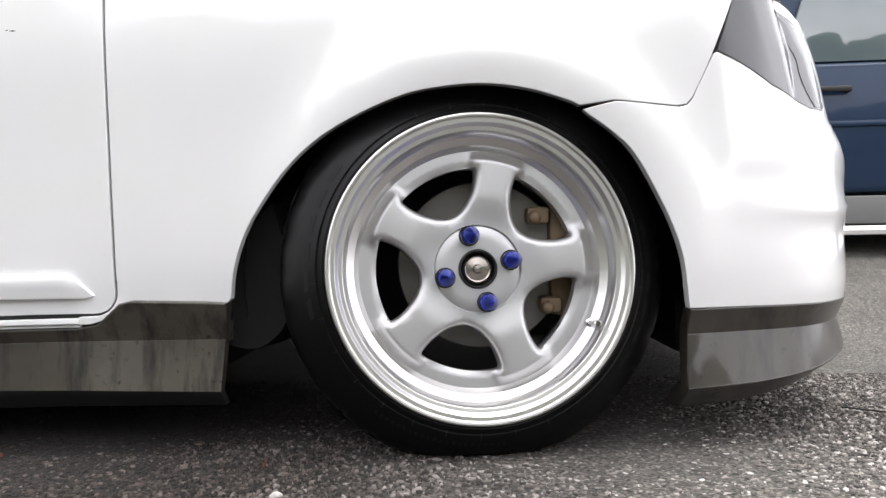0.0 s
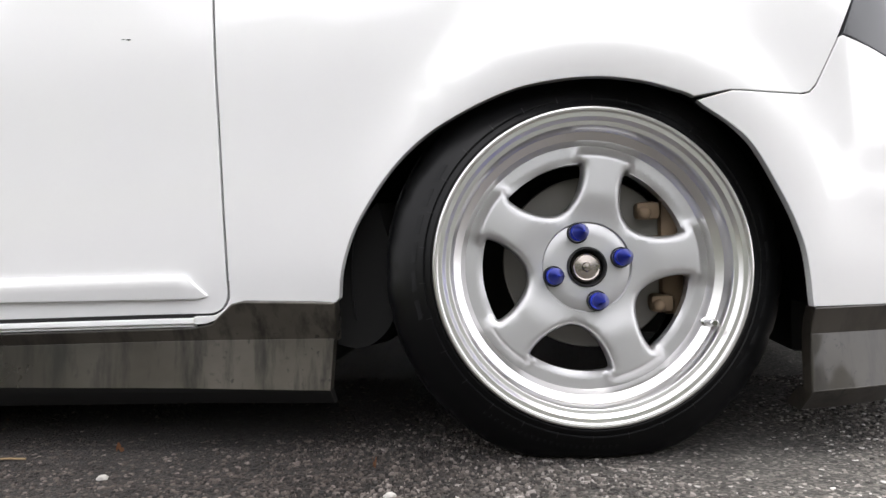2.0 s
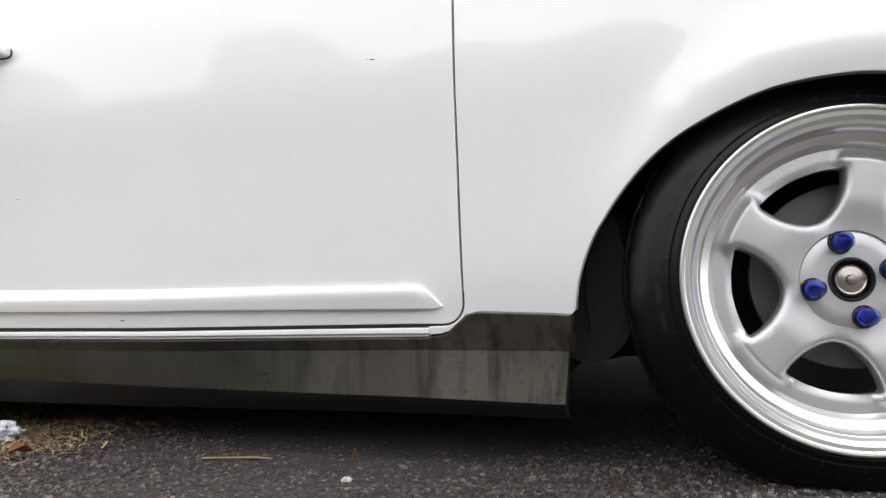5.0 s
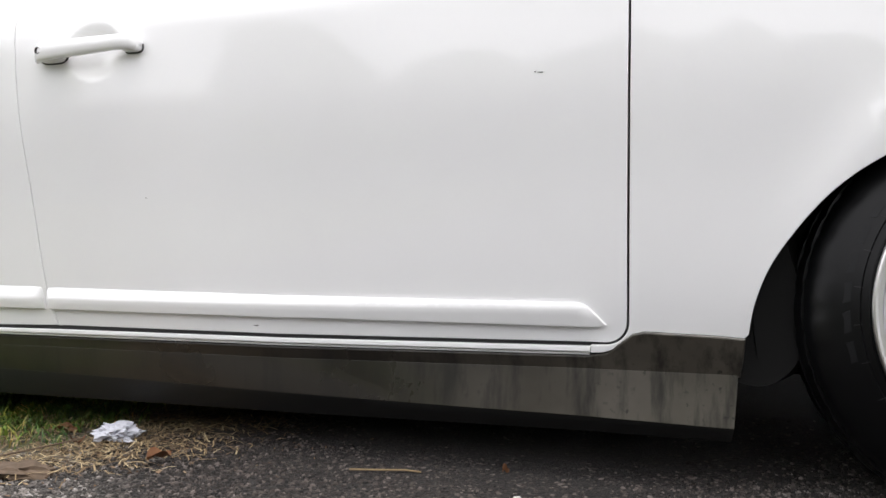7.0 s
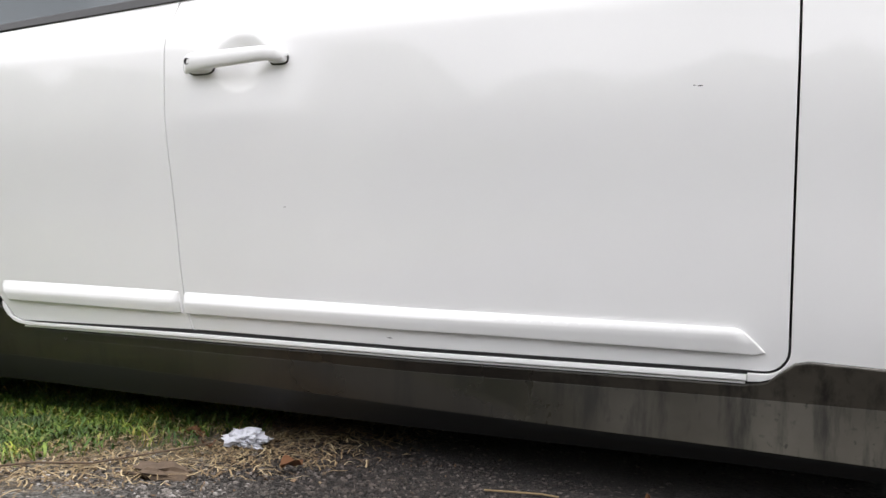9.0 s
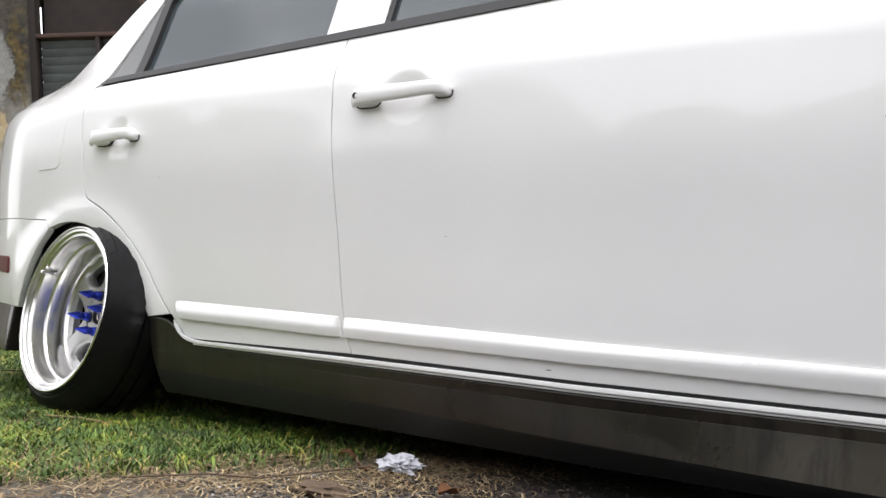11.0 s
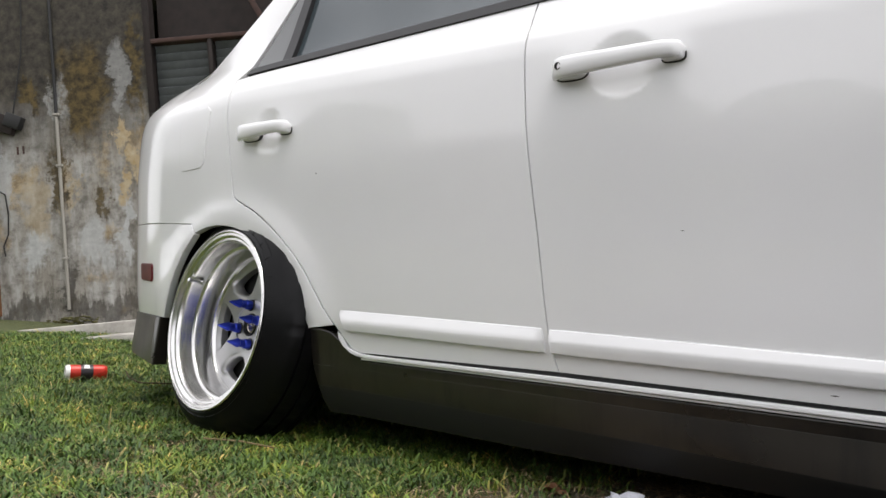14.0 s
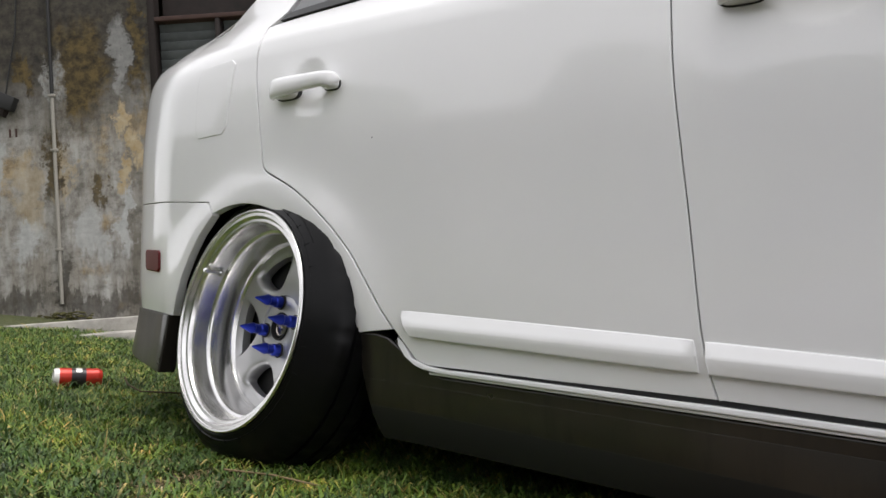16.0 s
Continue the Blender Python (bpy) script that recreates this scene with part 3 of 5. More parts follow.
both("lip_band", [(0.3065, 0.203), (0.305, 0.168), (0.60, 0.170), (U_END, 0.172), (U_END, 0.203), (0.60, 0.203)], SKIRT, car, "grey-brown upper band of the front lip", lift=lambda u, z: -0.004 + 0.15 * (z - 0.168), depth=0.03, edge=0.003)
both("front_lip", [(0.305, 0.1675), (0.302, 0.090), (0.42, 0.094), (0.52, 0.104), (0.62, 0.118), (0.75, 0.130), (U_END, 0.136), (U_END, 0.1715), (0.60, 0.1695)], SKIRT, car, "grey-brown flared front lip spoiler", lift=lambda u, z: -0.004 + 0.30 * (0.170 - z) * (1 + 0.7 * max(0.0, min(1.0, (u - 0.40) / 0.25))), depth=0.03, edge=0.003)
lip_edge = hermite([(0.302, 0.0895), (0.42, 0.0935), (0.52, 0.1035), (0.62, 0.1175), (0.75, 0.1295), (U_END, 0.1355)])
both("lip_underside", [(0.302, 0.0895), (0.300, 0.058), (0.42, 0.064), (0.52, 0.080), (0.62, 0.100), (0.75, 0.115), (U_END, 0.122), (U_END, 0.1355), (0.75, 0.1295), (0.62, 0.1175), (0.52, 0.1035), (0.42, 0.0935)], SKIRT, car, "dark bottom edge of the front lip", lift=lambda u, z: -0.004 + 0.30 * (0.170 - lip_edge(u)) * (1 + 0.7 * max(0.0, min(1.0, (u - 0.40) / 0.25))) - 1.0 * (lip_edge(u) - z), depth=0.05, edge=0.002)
both("grille", [(0.722, 0.565), (U_END, 0.565), (U_END, 0.665), (0.722, 0.665)], DARK, car, "black grille", lift=-0.01)

# doors
fb = 0.2135
g = 0.0025
front_door = both("front_door", [(SEAM[0][0] + g, fb), (-1.2, fb), (-0.556, fb)] + arc(-0.556, fb + 0.030, 0.030, -90, 0, 6)[1:] + [(-0.5260, 0.245), (-0.5250, 0.42), (-0.5230, 0.66), (-0.5225, belt(-0.52) - 0.012), (-1.1, belt(-1.1) - 0.012), (-1.655 + g, belt(-1.655) - 0.012)] + [(x + g, z) for x, z in SEAM[-2:0:-1] if z < belt(-1.655) - 0.016], PAINT, car, "white painted front door", lines=fine + crease)
rear_door = both("rear_door", [(-2.032, 0.204), (-1.80, 0.2085), (SEAM[0][0] - g, fb)] + [(x - g, z) for x, z in SEAM[1:-1] if z < belt(-1.655) - 0.016] + [(-1.655 - g, belt(-1.655) - 0.012), (-2.05, belt(-2.05) - 0.012), (-2.44, belt(-2.44) - 0.012)] + shifted(DOOR_REAR, 0.0032)[::-1], PAINT, car, "white painted rear door", lines=fine_rear + crease)
quarter = both("rear_quarter_panel", [p for p in shifted(DOOR_REAR, -0.0026) if p[1] > 0.250] + [(-2.462, 0.842), (-2.358, 1.040), (-2.338, 1.090), (-2.275, 1.165), (-2.10, 1.262), (-2.0, 1.29), (-2.2, 1.245), (-2.385, 1.12), (-2.515, 0.995), (-2.60, 0.928), (-2.68, 0.880), (-2.80, 0.838), (-2.90, 0.815), (-3.05, 0.800), (-3.20, 0.790), (-3.24, 0.70), (-3.24, 0.468), (-2.95, 0.468), (-2.762, 0.467), (-2.606, 0.463), (-2.594, 0.450)] + REAR_ARCH[::-1], PAINT, car, lines=crease)
both("rear_bumper", [(-2.588, 0.434), (-2.609, 0.4585), (-2.762, 0.4625), (-2.95, 0.4635), (U_TAIL, 0.4635), (U_TAIL, 0.236), (-2.95, 0.235), (-2.722, 0.232), (-2.708, 0.270), (-2.690, 0.310), (-2.664, 0.350), (-2.632, 0.392)], PAINT, car)
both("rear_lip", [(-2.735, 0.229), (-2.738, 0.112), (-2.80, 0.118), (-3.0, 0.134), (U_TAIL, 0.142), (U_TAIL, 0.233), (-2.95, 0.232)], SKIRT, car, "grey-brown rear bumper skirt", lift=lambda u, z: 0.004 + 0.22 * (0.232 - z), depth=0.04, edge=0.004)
both("tail_panel", [(-3.244, 0.468), (U_TAIL, 0.468), (U_TAIL, 0.80), (-3.204, 0.788), (-3.244, 0.70)], PAINT, car)
both("tail_light", [(-3.10, 0.60), (-3.36, 0.60), (-3.36, 0.75), (-3.12, 0.745)], RED, car, "red tail light lens", lift=0.006)
both("side_marker", [(-2.868, 0.323), (-2.800, 0.320), (-2.795, 0.325), (-2.797, 0.354), (-2.802, 0.358), (-2.872, 0.359), (-2.877, 0.354), (-2.873, 0.327)], RED, car, "small red reflector in the bumper", lift=0.005, edge=0.003, step=0.012)
both("fuel_lid", [(-2.678, 0.715), (-2.668, 0.604), (-2.656, 0.594), (-2.580, 0.599), (-2.569, 0.611), (-2.558, 0.738), (-2.57, 0.748), (-2.665, 0.742)], PAINT, car, lift=0.0018, depth=0.004, edge=0.0012, step=0.015)

# sills and skirts
both("sill_strip", [(-2.098, 0.240), (-2.094, 0.230), (-2.078, 0.2135), (-2.056, 0.2020), (-2.04, 0.1975), (-2.01, 0.1942), (-1.6, 0.1978), (-1.2, 0.1993), (-0.5785, 0.1990), (-0.5785, 0.2042), (-1.2, 0.2040), (-1.56, 0.2028), (-1.8, 0.2002), (-2.0, 0.1978), (-2.034, 0.2000), (-2.066, 0.2095), (-2.088, 0.2325)], PAINT, car, "thin white sill strip below the doors", lift=lambda u, z: 0.007 - 0.30 * max(0.0, z - 0.2000), edge=0.0022, depth=0.03, step=0.02)
both("sill_bead", [(-2.03, 0.1895), (-1.6, 0.1920), (-1.2, 0.1934), (-0.580, 0.1932), (-0.580, 0.1948), (-1.2, 0.1950), (-1.6, 0.1936), (-2.03, 0.1911)], PAINT, car, "thin pale bead under the sill strip", lift=0.002, edge=0.0010, depth=0.02, step=0.02)
both("sill_seal", [(-2.088, 0.245), (-2.105, 0.235), (-2.06, 0.194), (-2.01, 0.184), (-1.2, 0.186), (-0.58, 0.186), (-0.545, 0.197), (-0.512, 0.222), (-0.505, 0.236), (-0.512, 0.260), (-0.533, 0.260), (-0.536, 0.236), (-0.558, 0.222), (-1.2, 0.221), (-1.8, 0.217), (-2.03, 0.213)], SEAL, car, "black rubber seal behind the sill strip", lift=-0.007, depth=0.01, edge=0.001)
skirt_top = [(-0.364, 0.2225), (-0.498, 0.2265), (-0.514, 0.223), (-0.530, 0.210), (-0.552, 0.1930), (-0.585, 0.1868), (-1.2, 0.1866), (-1.6, 0.1852), (-2.01, 0.1826), (-2.045, 0.192), (-2.078, 0.206), (-2.098, 0.222), (-2.118, 0.236), (-2.140, 0.2405), (-2.186, 0.2395)]
def fore(u):
    return max(0.0, min(1.0, (u + 1.7) / 0.9))


lip_line = hermite([(-2.156, 0.124), (-1.6, 0.119), (-1.0, 0.109), (-0.375, 0.096)])


def skirt_lift(u, z):
    """A flat face with a bottom lip turned under at the front, one soft curve at the rear."""
    top, f = lip_line(u), fore(u)
    return -0.004 + 0.26 * f * (0.171 - max(z, top)) - 1.2 * f * max(0.0, top - z) - 3.4 * (1 - f) * max(0.0, 0.158 - z) ** 2


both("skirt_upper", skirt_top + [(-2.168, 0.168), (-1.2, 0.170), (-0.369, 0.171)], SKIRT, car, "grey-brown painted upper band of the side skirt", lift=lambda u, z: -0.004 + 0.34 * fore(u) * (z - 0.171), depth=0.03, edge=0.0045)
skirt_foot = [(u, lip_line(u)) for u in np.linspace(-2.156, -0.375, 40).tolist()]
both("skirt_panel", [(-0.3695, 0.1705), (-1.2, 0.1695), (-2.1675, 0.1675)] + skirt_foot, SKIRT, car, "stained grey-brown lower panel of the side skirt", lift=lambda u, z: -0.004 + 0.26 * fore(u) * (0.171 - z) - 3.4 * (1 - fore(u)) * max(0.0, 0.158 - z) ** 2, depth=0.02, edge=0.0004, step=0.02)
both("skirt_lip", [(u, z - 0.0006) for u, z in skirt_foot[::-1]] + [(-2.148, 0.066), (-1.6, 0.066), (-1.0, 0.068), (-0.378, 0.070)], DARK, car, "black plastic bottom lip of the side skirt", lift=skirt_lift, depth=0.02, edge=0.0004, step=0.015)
def moulding_lift(u, z):
    """A flat lower face with a wide bevel above it, fading to nothing at the front tip."""
    body = 0.0118 - 0.46 * max(0.0, z - 0.2615) - 0.10 * max(0.0, 0.2615 - z)
    ends = min((-0.545 - u) / 0.045, (abs(u + 1.600 + 0.1 * (0.26 - z)) + 0.003) / 0.016 if u < -1.594 else 1.0, (u + 2.092 + 0.45 * (0.285 - z)) / 0.016)
    return body * max(0.45, min(1.0, ends))


bevel_lines = [("z", 0.2605), ("z", 0.2615), ("z", 0.2625), ("z", 0.252), ("z", 0.270)]
both("door_moulding", [(-1.579, 0.2445), (-1.0, 0.2425), (-0.568, 0.2365), (-0.557, 0.2385), (-0.584, 0.2645), (-0.594, 0.2685), (-1.0, 0.2745), (-1.586, 0.2805)], PAINT, front_door[0], lift=moulding_lift, edge=0.003, depth=0.020, step=0.02, lines=bevel_lines)
both("door_moulding", [(-2.062, 0.2475), (-1.597, 0.2445), (-1.604, 0.2815), (-2.086, 0.285), (-2.084, 0.276)], PAINT, rear_door[0], lift=moulding_lift, edge=0.003, depth=0.020, step=0.02, lines=bevel_lines)

# windows
both("belt_seal", [(-0.50, belt(-0.50) - 0.010), (-0.50, belt(-0.5) + 0.010), (-1.6, belt(-1.6) + 0.010), (-2.45, belt(-2.45) + 0.008), (-2.462, belt(-2.45) - 0.006), (-1.6, belt(-1.6) - 0.010)], SEAL, car, "black rubber strip under the windows", lift=0.004)
both("front_window", [(-1.561, belt(-1.561) + 0.01), (-0.62, belt(-0.6) + 0.01), (-1.05, 1.20), (-1.20, 1.255), (-1.561, 1.287)], GLASS, car, "tinted side window glass", lift=-0.012, step=0.06)
both("rear_window", [(-1.724, belt(-1.724) + 0.01), (-1.724, 1.285), (-2.0, 1.255), (-2.16, 1.215), (-2.27, 1.135), (-2.317, 1.05), (-2.318, belt(-2.318) + 0.01)], GLASS, car, "tinted side window glass", lift=-0.012, step=0.06)
both("window_trim", [(-2.349, belt(-2.349) + 0.008), (-2.345, 1.048), (-2.356, 1.036), (-2.452, belt(-2.452) + 0.006)], material("grey_trim_plastic", (0.16, 0.165, 0.17), 0.4), car, "grey corner trim behind the window", lift=-0.004)
both("window_seal", [(-2.317, belt(-2.317) + 0.008), (-2.315, 1.05), (-2.268, 1.137), (-2.16, 1.217), (-2.168, 1.228), (-2.284, 1.15), (-2.340, 1.056), (-2.346, belt(-2.346) + 0.008)], SEAL, car, "black window seal", lift=0.0)
both("window_seal", [(-1.574, belt(-1.574) + 0.011), (-1.574, 1.285), (-1.562, 1.286), (-1.562, belt(-1.562) + 0.011)], SEAL, car, "black window seal", lift=-0.003)
both("door_frame", [(-1.664, belt(-1.664) + 0.01), (-1.664, 1.315), (-1.575, 1.315), (-1.575, belt(-1.575) + 0.01)], PAINT, car)
both("door_frame", [(-1.722, belt(-1.722) + 0.01), (-1.722, 1.315), (-1.668, 1.315), (-1.668, belt(-1.668) + 0.01)], PAINT, car)
both("roof_rail", [(-0.55, belt(-0.5) + 0.012), (-1.0, 1.20), (-1.18, 1.26), (-1.575, 1.289), (-1.722, 1.288), (-2.0, 1.258), (-2.10, 1.262), (-2.0, 1.29), (-1.7, 1.335), (-1.2, 1.32), (-0.95, 1.23), (-0.45, belt(-0.45) + 0.012)], PAINT, car)


def edge_y(x, z):
    """The flank's y at a given x and height, found along the plan curve."""
    spots = [skin(u, z) for u in (np.linspace(0.2, U_END, 60) if x > 0.2 else np.linspace(-2.6, U_TAIL, 60) if x < -2.6 else [x])]
    return min(spots, key=lambda p: abs(p.x - x)).y + 0.004


def top_sheet(name, rows, mat, label="", steps=16):
    """A crowned sheet between the two flanks: rows of x, edge height, crown."""
    bm = bmesh.new()
    grid = []
    for x, z, crown in rows:
        e = edge_y(x, z)
        row = []
        for i in range(steps + 1):
            s = i / steps * 2 - 1
            row.append(bm.verts.new((x, HALF + s * (HALF - e), z + crown * (1 - s * s))))
        grid.append(row)
    for a, b in zip(grid, grid[1:]):
        for i in range(steps):
            bm.faces.new((a[i], a[i + 1], b[i + 1], b[i]))
    return part(name, bm, mat, car, label)


top_sheet("bonnet", [(0.60, 0.664, 0.01), (0.54, 0.672, 0.02), (0.42, 0.697, 0.05), (0.2, 0.750, 0.07), (-0.1, 0.812, 0.07), (-0.45, 0.855, 0.05)], PAINT)
top_sheet("windscreen", [(-0.45, 0.89, 0.04), (-0.8, 1.10, 0.05), (-1.08, 1.265, 0.05)], GLASS, "tinted windscreen")
top_sheet("roof", [(-1.08, 1.268, 0.055), (-1.4, 1.325, 0.06), (-1.75, 1.33, 0.06), (-2.08, 1.26, 0.06)], PAINT)
top_sheet("rear_screen", [(-2.08, 1.25, 0.06), (-2.35, 1.115, 0.05), (-2.515, 0.985, 0.04), (-2.66, 0.888, 0.03)], GLASS, "tinted rear screen")
top_sheet("boot_lid", [(-2.66, 0.884, 0.025), (-2.80, 0.836, 0.04), (-2.9, 0.813, 0.05), (-3.05, 0.797, 0.05), (-3.14, 0.79, 0.03)], PAINT)

# dark inner shell: floor pan, bulkheads, arch liners
for lo, hi in (((-2.10, 0.06, 0.10), (-0.42, 2 * HALF - 0.06, 0.80)), ((0.36, 0.30, 0.10), (0.52, 2 * HALF - 0.30, 0.56)), ((-0.42, 0.42, 0.12), (0.355, 2 * HALF - 0.42, 0.60)), ((-2.85, 0.42, 0.14), (-2.105, 2 * HALF - 0.42, 0.70)), ((-3.06, 0.25, 0.12), (-2.86, 2 * HALF - 0.25, 0.60))):
    bm = bmesh.new()
    box(bm, lo, hi, 0.01)
    part("underbody", bm, DARK, car, "black underbody")
for y0, sgn in ((0.035, 1), (2 * HALF - 0.035, -1)):
    for wx, wz, r, a0 in ((FRONT_X - 0.005, 0.255, 0.350, -10), (-2.43, 0.175, 0.325, -8)):
        bm = bmesh.new()
        spun(bm, [(r, 0.012), (r + 0.005, 0.40), (0.05, 0.41)], 32, Matrix.Translation((wx, y0, wz)) @ Matrix.Diagonal((1, sgn, 1, 1)), a0, 180 - 2 * a0)
        part("arch_liner", bm, DARK, car, "black wheel arch liner")


for y0, sgn in ((0.052, 1), (2 * HALF - 0.052, -1)):
    bm = bmesh.new()
    outline = smooth_line([(-0.372, 0.158), (-0.345, 0.152), (-0.318, 0.158), (-0.292, 0.182), (-0.280, 0.215)]) + [(-0.285, 0.300), (-0.305, 0.370), (-0.372, 0.300)]
    face = bm.faces.new([bm.verts.new((x, y0, z)) for x, z in outline])
    ext = bmesh.ops.extrude_face_region(bm, geom=[face])["geom"]
    bmesh.ops.translate(bm, verts=[v for v in ext if isinstance(v, bmesh.types.BMVert)], vec=(0.02, sgn * 0.05, 0))
    part("splash_guard", bm, GUARDM, car, "dark grey plastic splash guard behind the tyre")


def grip(cx, cz, length, mirror=False):
    """A pull handle: a thick bar whose ends turn in to two feet on thin gaskets."""
    place = lambda x, y, z: (x, 2 * HALF - y if mirror else y, z)  # noqa: E731
    bm = bmesh.new()
    n, sides = 36, 16
    ya, yb = skin(cx - length * 0.5, cz).y, skin(cx + length * 0.5, cz).y
    rows = []
    for i in range(n + 1):
        s = i / n
        e = abs(2 * s - 1)
        x = cx + (s - 0.5) * length
        tip = (1 - max(0.0, (e - 0.90) / 0.10) ** 2.2) ** 0.5 if e < 1 else 0.0
        high = (0.0185 - 0.0060 * s) * (0.25 + 0.75 * tip)
        thick = 0.0085 * (0.35 + 0.65 * tip)
        arch = 0.021 * (1 - e ** 8) + 0.006
        zc = cz - 0.0035 + 0.0075 * s
        y0 = ya + (yb - ya) * s
        ring = []
        for k in range(sides):
            a = 2 * math.pi * k / sides
            ca, sa = math.cos(a), math.sin(a)
            ca, sa = math.copysign(abs(ca) ** 0.75, ca), math.copysign(abs(sa) ** 0.75, sa)
            ring.append(bm.verts.new(place(x, y0 - arch + thick * ca, zc + high * sa)))
        rows.append(ring)
    for a, b in zip(rows, rows[1:]):
        for k in range(sides):
            bm.faces.new((a[k], a[(k + 1) % sides], b[(k + 1) % sides], b[k]))
    bm.faces.new(rows[0])
    bm.faces.new(rows[-1])
    ob = part("door_handle", bm, PAINT, car, "white pull handle", 55)
    for s, w, low in ((-0.5, 0.060, 0.0170), (0.5, 0.036, 0.0090)):
        x = cx + s * (length - w) - s * 0.004
        y = ya + (yb - ya) * (x - cx + length * 0.5) / length
        for name, grow, out, mat, label in (("handle_foot", 0.0, 0.017, PAINT, ""), ("gasket", 0.0022, 0.0026, SEAL, "thin black rubber gasket")):
            loop = []
            for k in range(28):
                a = 2 * math.pi * k / 28
                ca, sa = math.cos(a), math.sin(a)
                loop.append((x + (w / 2 + grow) * math.copysign(abs(ca) ** 0.6, ca), cz - 0.002 + (low if sa < 0 else (0.0100 if s < 0 else 0.0070)) * math.copysign(abs(sa) ** 0.6, sa) + grow * sa))
            bm = bmesh.new()
            mid = (x, cz - 0.002)
            lay = [[bm.verts.new(place(mid[0] + (p - mid[0]) * f, y - o, mid[1] + (q - mid[1]) * f)) for p, q in loop] for o, f in ((-0.012, 1.0), (out * 0.55, 1.0), (out * 0.9, 0.95), (out, 0.86))]
            for a, c in zip(lay, lay[1:]):
                for k in range(28):
                    bm.faces.new((a[k], a[(k + 1) % 28], c[(k + 1) % 28], c[k]))
            bm.faces.new(lay[-1])
            part(name, bm, mat, ob, label, 50)
    return ob


for mirror in (False, True):
    g = grip(-1.474, 0.709, 0.228, mirror)
    if not mirror:
        bm = bmesh.new()
        y = skin(-1.588, 0.709).y
        spun(bm, [(0.0, -0.0310), (0.0045, -0.0315), (0.0052, -0.0332), (0.0062, -0.0330), (0.0064, 0.0)], 20, Matrix.Translation((-1.565, y, 0.7075)))
        part("lock_barrel", bm, DARK, g, "dark key lock")
    grip(-2.334, 0.668, 0.170, mirror)


for u, z, w, h in ((-0.650, 0.616, 0.0045, 0.0006), (-0.658, 0.617, 0.002, 0.0005), (-1.148, 0.225, 0.006, 0.0007), (-1.36, 0.44, 0.0025, 0.0004)):
    panel("scratch", [(u - w, z), (u, z - h), (u + w, z + h * 0.4), (u + w * 0.2, z + h)], DARK, front_door[0], "small dark scratch in the paint", lift=0.0006, depth=0.002, edge=0.0003)
for u, z, w in ((-2.165, 0.565, 0.0015),):
    panel("scratch", [(u - w, z), (u, z - 0.001), (u + w, z), (u, z + 0.0008)], DARK, rear_door[0], "small dark scratch in the paint", lift=0.0006, depth=0.002, edge=0.0003)


